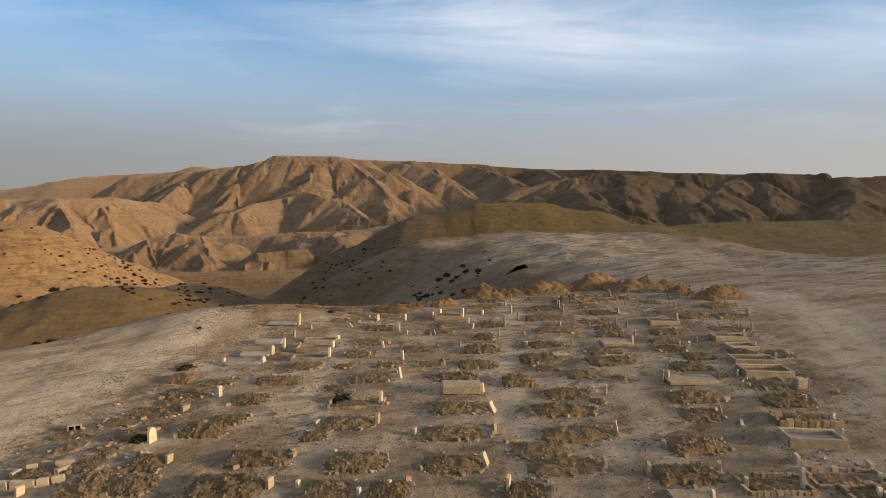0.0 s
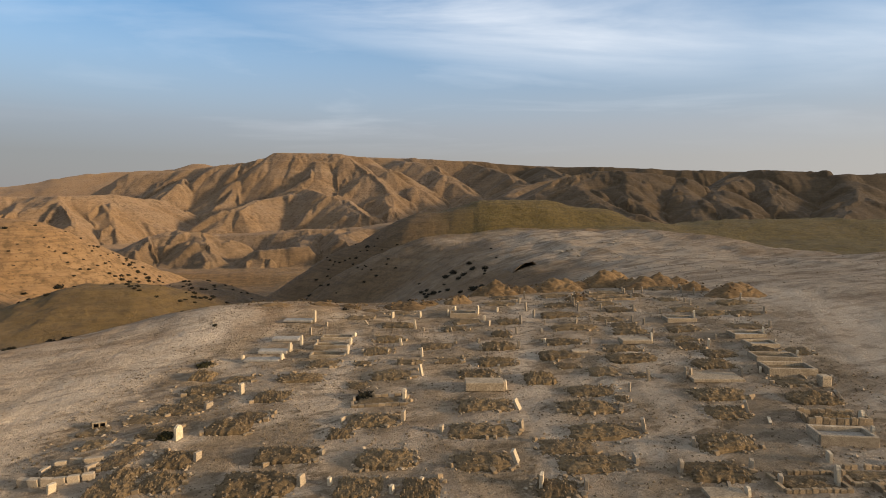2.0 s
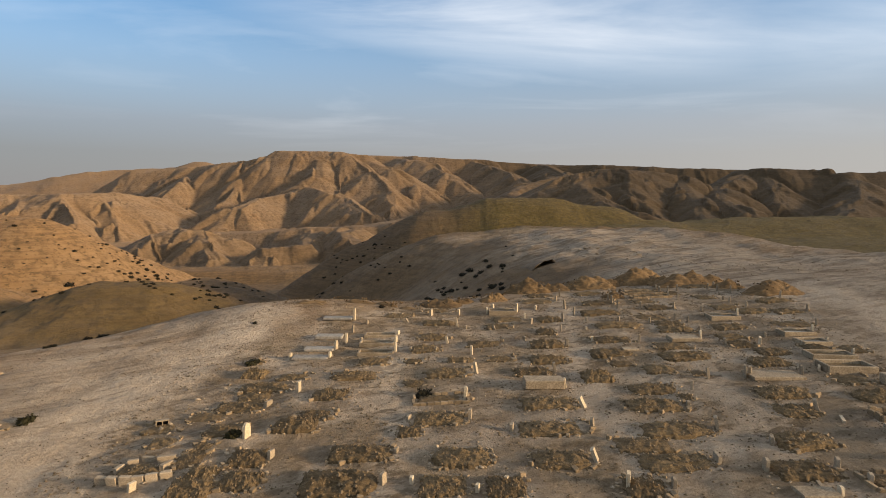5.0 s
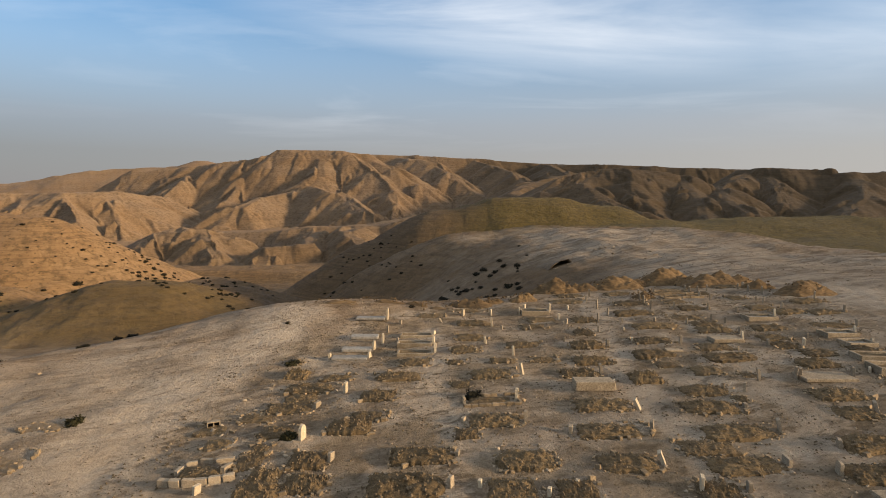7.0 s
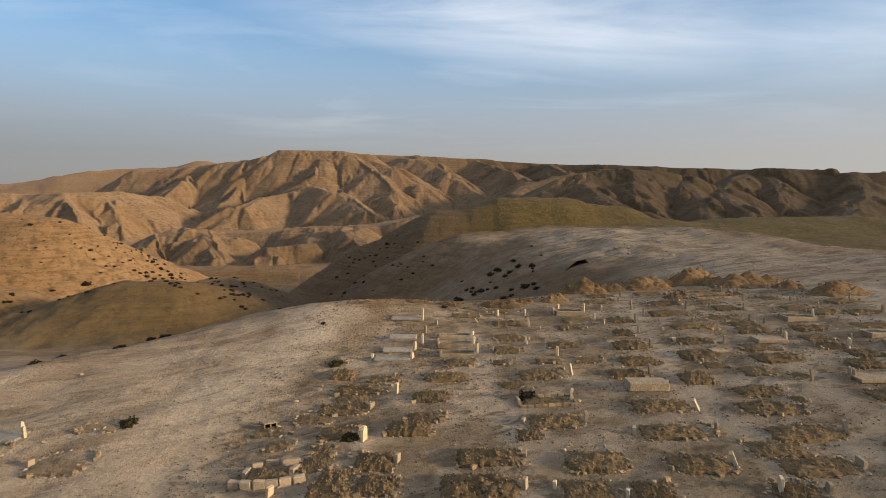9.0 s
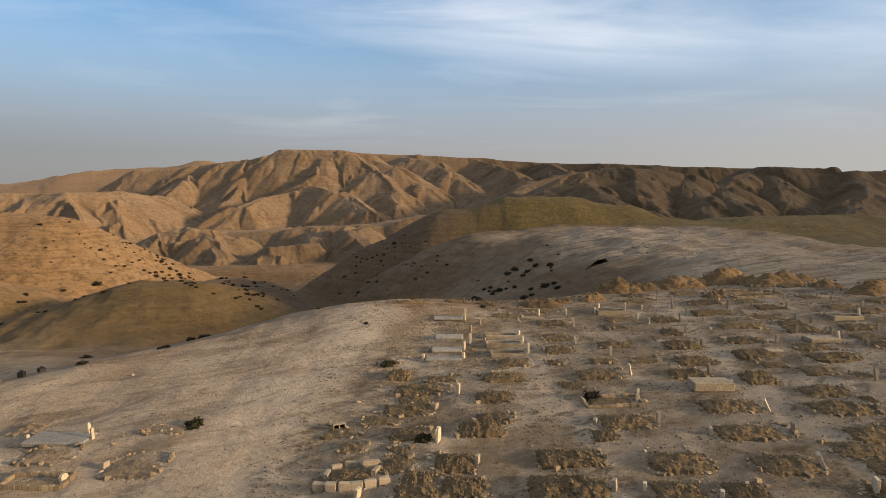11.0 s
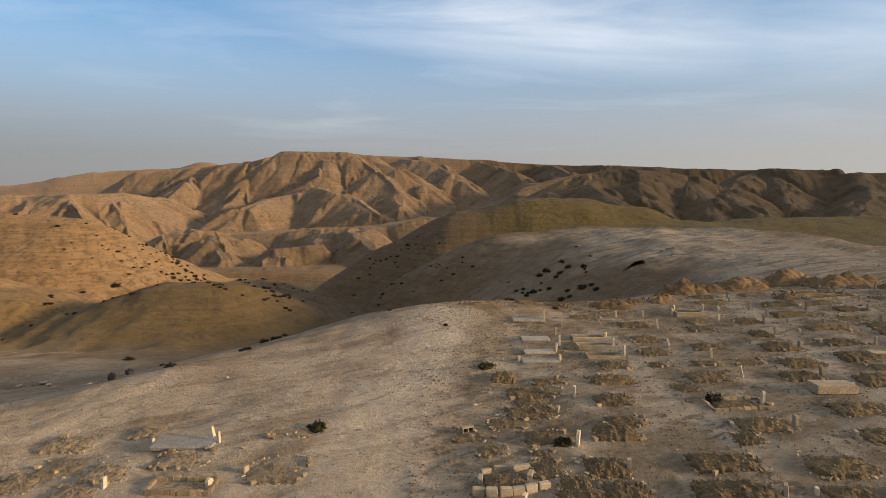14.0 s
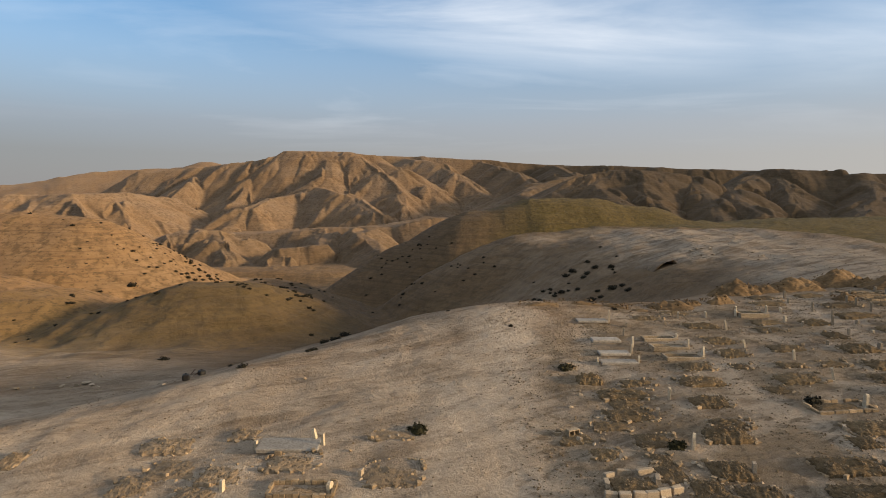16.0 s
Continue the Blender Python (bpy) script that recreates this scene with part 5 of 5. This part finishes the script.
# thickets on the foot of the western hill, in the gully and on the flank opposite
spread = random.Random(5)
for cx, cy, rx, ry, count, low, big in ((-81, 150, 8, 9, 34, 0.6, 1.5), (-92, 136, 12, 8, 8, 0.5, 1.2), (-52, 120, 9, 12, 26, 0.5, 1.0),
                                        (-30, 176, 12, 10, 16, 0.7, 1.3), (-20, 98, 9, 4, 14, 0.4, 0.8), (-38, 92, 3, 5, 12, 0.6, 1.1), (-2, 75, 8, 7, 12, 0.5, 1.0)):
    for _ in range(count):
        shrub(cx + spread.gauss(0, 0.5) * rx, cy + spread.gauss(0, 0.5) * ry, low + (big - low) * spread.random() ** 2, 0.75)
# shrubs among the graves
shrub(-17.2, 20.9, 0.72, 0.45, green=True, group='shrubs by the graves')
shrub(-9.5, 19.2, 0.56, 0.75, green=True, group='shrubs by the graves')
shrub(-3.7, 22.2, 0.72, 0.85, group='shrubs by the graves')
shrub(-11.3, 26.6, 0.83, 0.4, green=True, group='shrubs by the graves')
shrub(-13.0, 32.2, 0.30, 0.8, group='shrubs by the graves')
# rocks
loose_rock(14.46, 75.10, 0.63, True, flat=0.3)
loose_rock(13.83, 75.09, 0.49, True, flat=0.3)
loose_rock(15.09, 75.11, 0.49, True, flat=0.4)
loose_rock(15.23, 72.18, 0.54, True, flat=0.3)
loose_rock(16.56, 64.44, 0.42, True, flat=0.4)
loose_rock(19.01, 68.35, 0.57, True, flat=0.3)
loose_rock(19.45, 71.38, 0.40, True, flat=0.4)
loose_rock(-1.94, 21.62, 0.20)
loose_rock(-11.96, 22.38, 0.20, True)
loose_rock(-11.28, 21.46, 0.20, True)
loose_rock(-12.21, 20.09, 0.26, True)
loose_rock(-12.04, 20.41, 0.19, True)
loose_rock(-9.42, 18.23, 0.16, True)
loose_rock(-9.29, 18.02, 0.19, True, flat=0.3)
loose_rock(-11.32, 23.90, 0.17, True)
loose_rock(-11.40, 23.53, 0.17, True)
loose_rock(-7.69, 20.93, 0.17, True)
loose_rock(-7.14, 20.54, 0.19, True)
loose_rock(-3.16, 18.08, 0.16, True)
loose_rock(-3.10, 17.67, 0.19, True)
loose_rock(-3.02, 17.21, 0.18, True)
loose_rock(-2.30, 16.96, 0.18, True)
loose_rock(-1.95, 16.83, 0.18, True)
loose_rock(-1.52, 17.35, 0.16)
loose_rock(-3.01, 18.28, 0.13, True)
loose_rock(-2.27, 17.48, 0.13)
loose_rock(-43.25, 45.25, 0.76, True, flat=0.5)
loose_rock(-43.54, 44.89, 0.42, True, flat=0.6)
loose_rock(-42.62, 44.90, 0.46, True, flat=0.5)
loose_rock(-41.91, 44.56, 0.29, True)
loose_rock(-43.74, 44.54, 0.29, True)
loose_rock(-45.90, 47.40, 0.40, True, flat=0.6)
loose_rock(-44.02, 47.97, 0.40, True, flat=0.5)
loose_rock(-43.36, 47.60, 0.27, True)
loose_rock(-46.54, 47.03, 0.26, True)
loose_rock(-47.42, 44.00, 0.49, flat=0.5)
loose_rock(-46.44, 44.35, 0.33)
loose_rock(-44.59, 44.71, 0.50, True)
loose_rock(-21.37, 18.70, 0.26)
loose_rock(-21.44, 18.49, 0.16)
loose_rock(-20.34, 18.30, 0.14)
loose_rock(-19.19, 19.57, 0.14)
loose_rock(-18.07, 20.39, 0.13, True)
loose_rock(-17.82, 20.54, 0.16, True)
loose_rock(-18.78, 20.31, 0.14, True)
loose_rock(-18.52, 20.39, 0.18)
loose_rock(-22.70, 18.42, 0.11)
loose_rock(-17.23, 18.19, 0.13)
loose_rock(-18.33, 18.12, 0.13)
loose_rock(-28.49, 27.15, 0.20, True)
loose_rock(-22.20, 26.42, 0.17)
# pale plates of rock on the plateau
plates = random.Random(9)
for i in range(9):
    loose_rock(13 + i * 1.2 + plates.uniform(-0.5, 0.5), 70 + i * 1.5 + plates.gauss(0, 1.2), plates.uniform(0.3, 0.7), True, 0.3)
water_tank(-27.53, 27.17, 0.29, 0.29, 20)
water_tank(-27.15, 27.90, 0.30, 0.23, 55)
scrap_pile(-36.36, 48.20, 0.99)
hollow_block(-12.30, 20.40, 25)

# ---- pebbles ----
def gravel(name, count, area, low, high, mat, label, gather):
    """Small stones strewn over the soil, denser where a noise is high."""
    r = np.random.RandomState(len(name) + count)
    xs = r.uniform(area[0], area[2], count * 3)
    ys = r.uniform(area[1], area[3], count * 3)
    keep = layers(xs, ys, gather, 3, 300) + r.uniform(-0.5, 0.5, count * 3) > 0.05
    xs, ys = xs[keep][:count], ys[keep][:count]
    shape = np.array([(1, 0, 0), (0, 1, 0), (-1, 0, 0), (0, -1, 0), (0, 0, 0.7), (0, 0, -0.5)], float)
    faces = np.array([(0, 1, 4), (1, 2, 4), (2, 3, 4), (3, 0, 4), (1, 0, 5), (2, 1, 5), (3, 2, 5), (0, 3, 5)])
    verts, tris = [], []
    size = low + (high - low) * r.uniform(0, 1, len(xs)) ** 2.2
    for i, (px, py) in enumerate(zip(xs, ys)):
        a = r.uniform(0, 6.28)
        m = np.array([[math.cos(a), -math.sin(a), 0], [math.sin(a), math.cos(a), 0], [0, 0, 1]])
        v = (shape * r.uniform(0.6, 1.25, (6, 1))) @ m.T * size[i] * 0.5
        verts.append(v + (px, py, ground_z(px, py) + size[i] * 0.1))
        tris.append(faces + 6 * i)
    me = bpy.data.meshes.new(name)
    me.from_pydata(np.concatenate(verts).tolist(), [], np.concatenate(tris).tolist())
    me.materials.append(mat)
    return tagged(new(name, me), label, "gravel", kind="stuff")


gravel("gravel", 11000, (-14, 11, 15, 38), 0.03, 0.12, PEBBLE, "loose limestone pebbles strewn between the graves", 3.0)
gravel("gravel", 900, (-14, 11, 16, 38), 0.05, 0.15, WHITE_ROCK, "pale limestone chips scattered among the graves", 1.6)
gravel("gravel", 2600, (-32, 11, -13, 33), 0.025, 0.09, PEBBLE, "loose limestone pebbles beside the dirt track", 2.0)
gravel("gravel", 2600, (5, 40, 45, 100), 0.04, 0.17, PEBBLE, "pale stones strewn over the chalk plateau", 5.0)
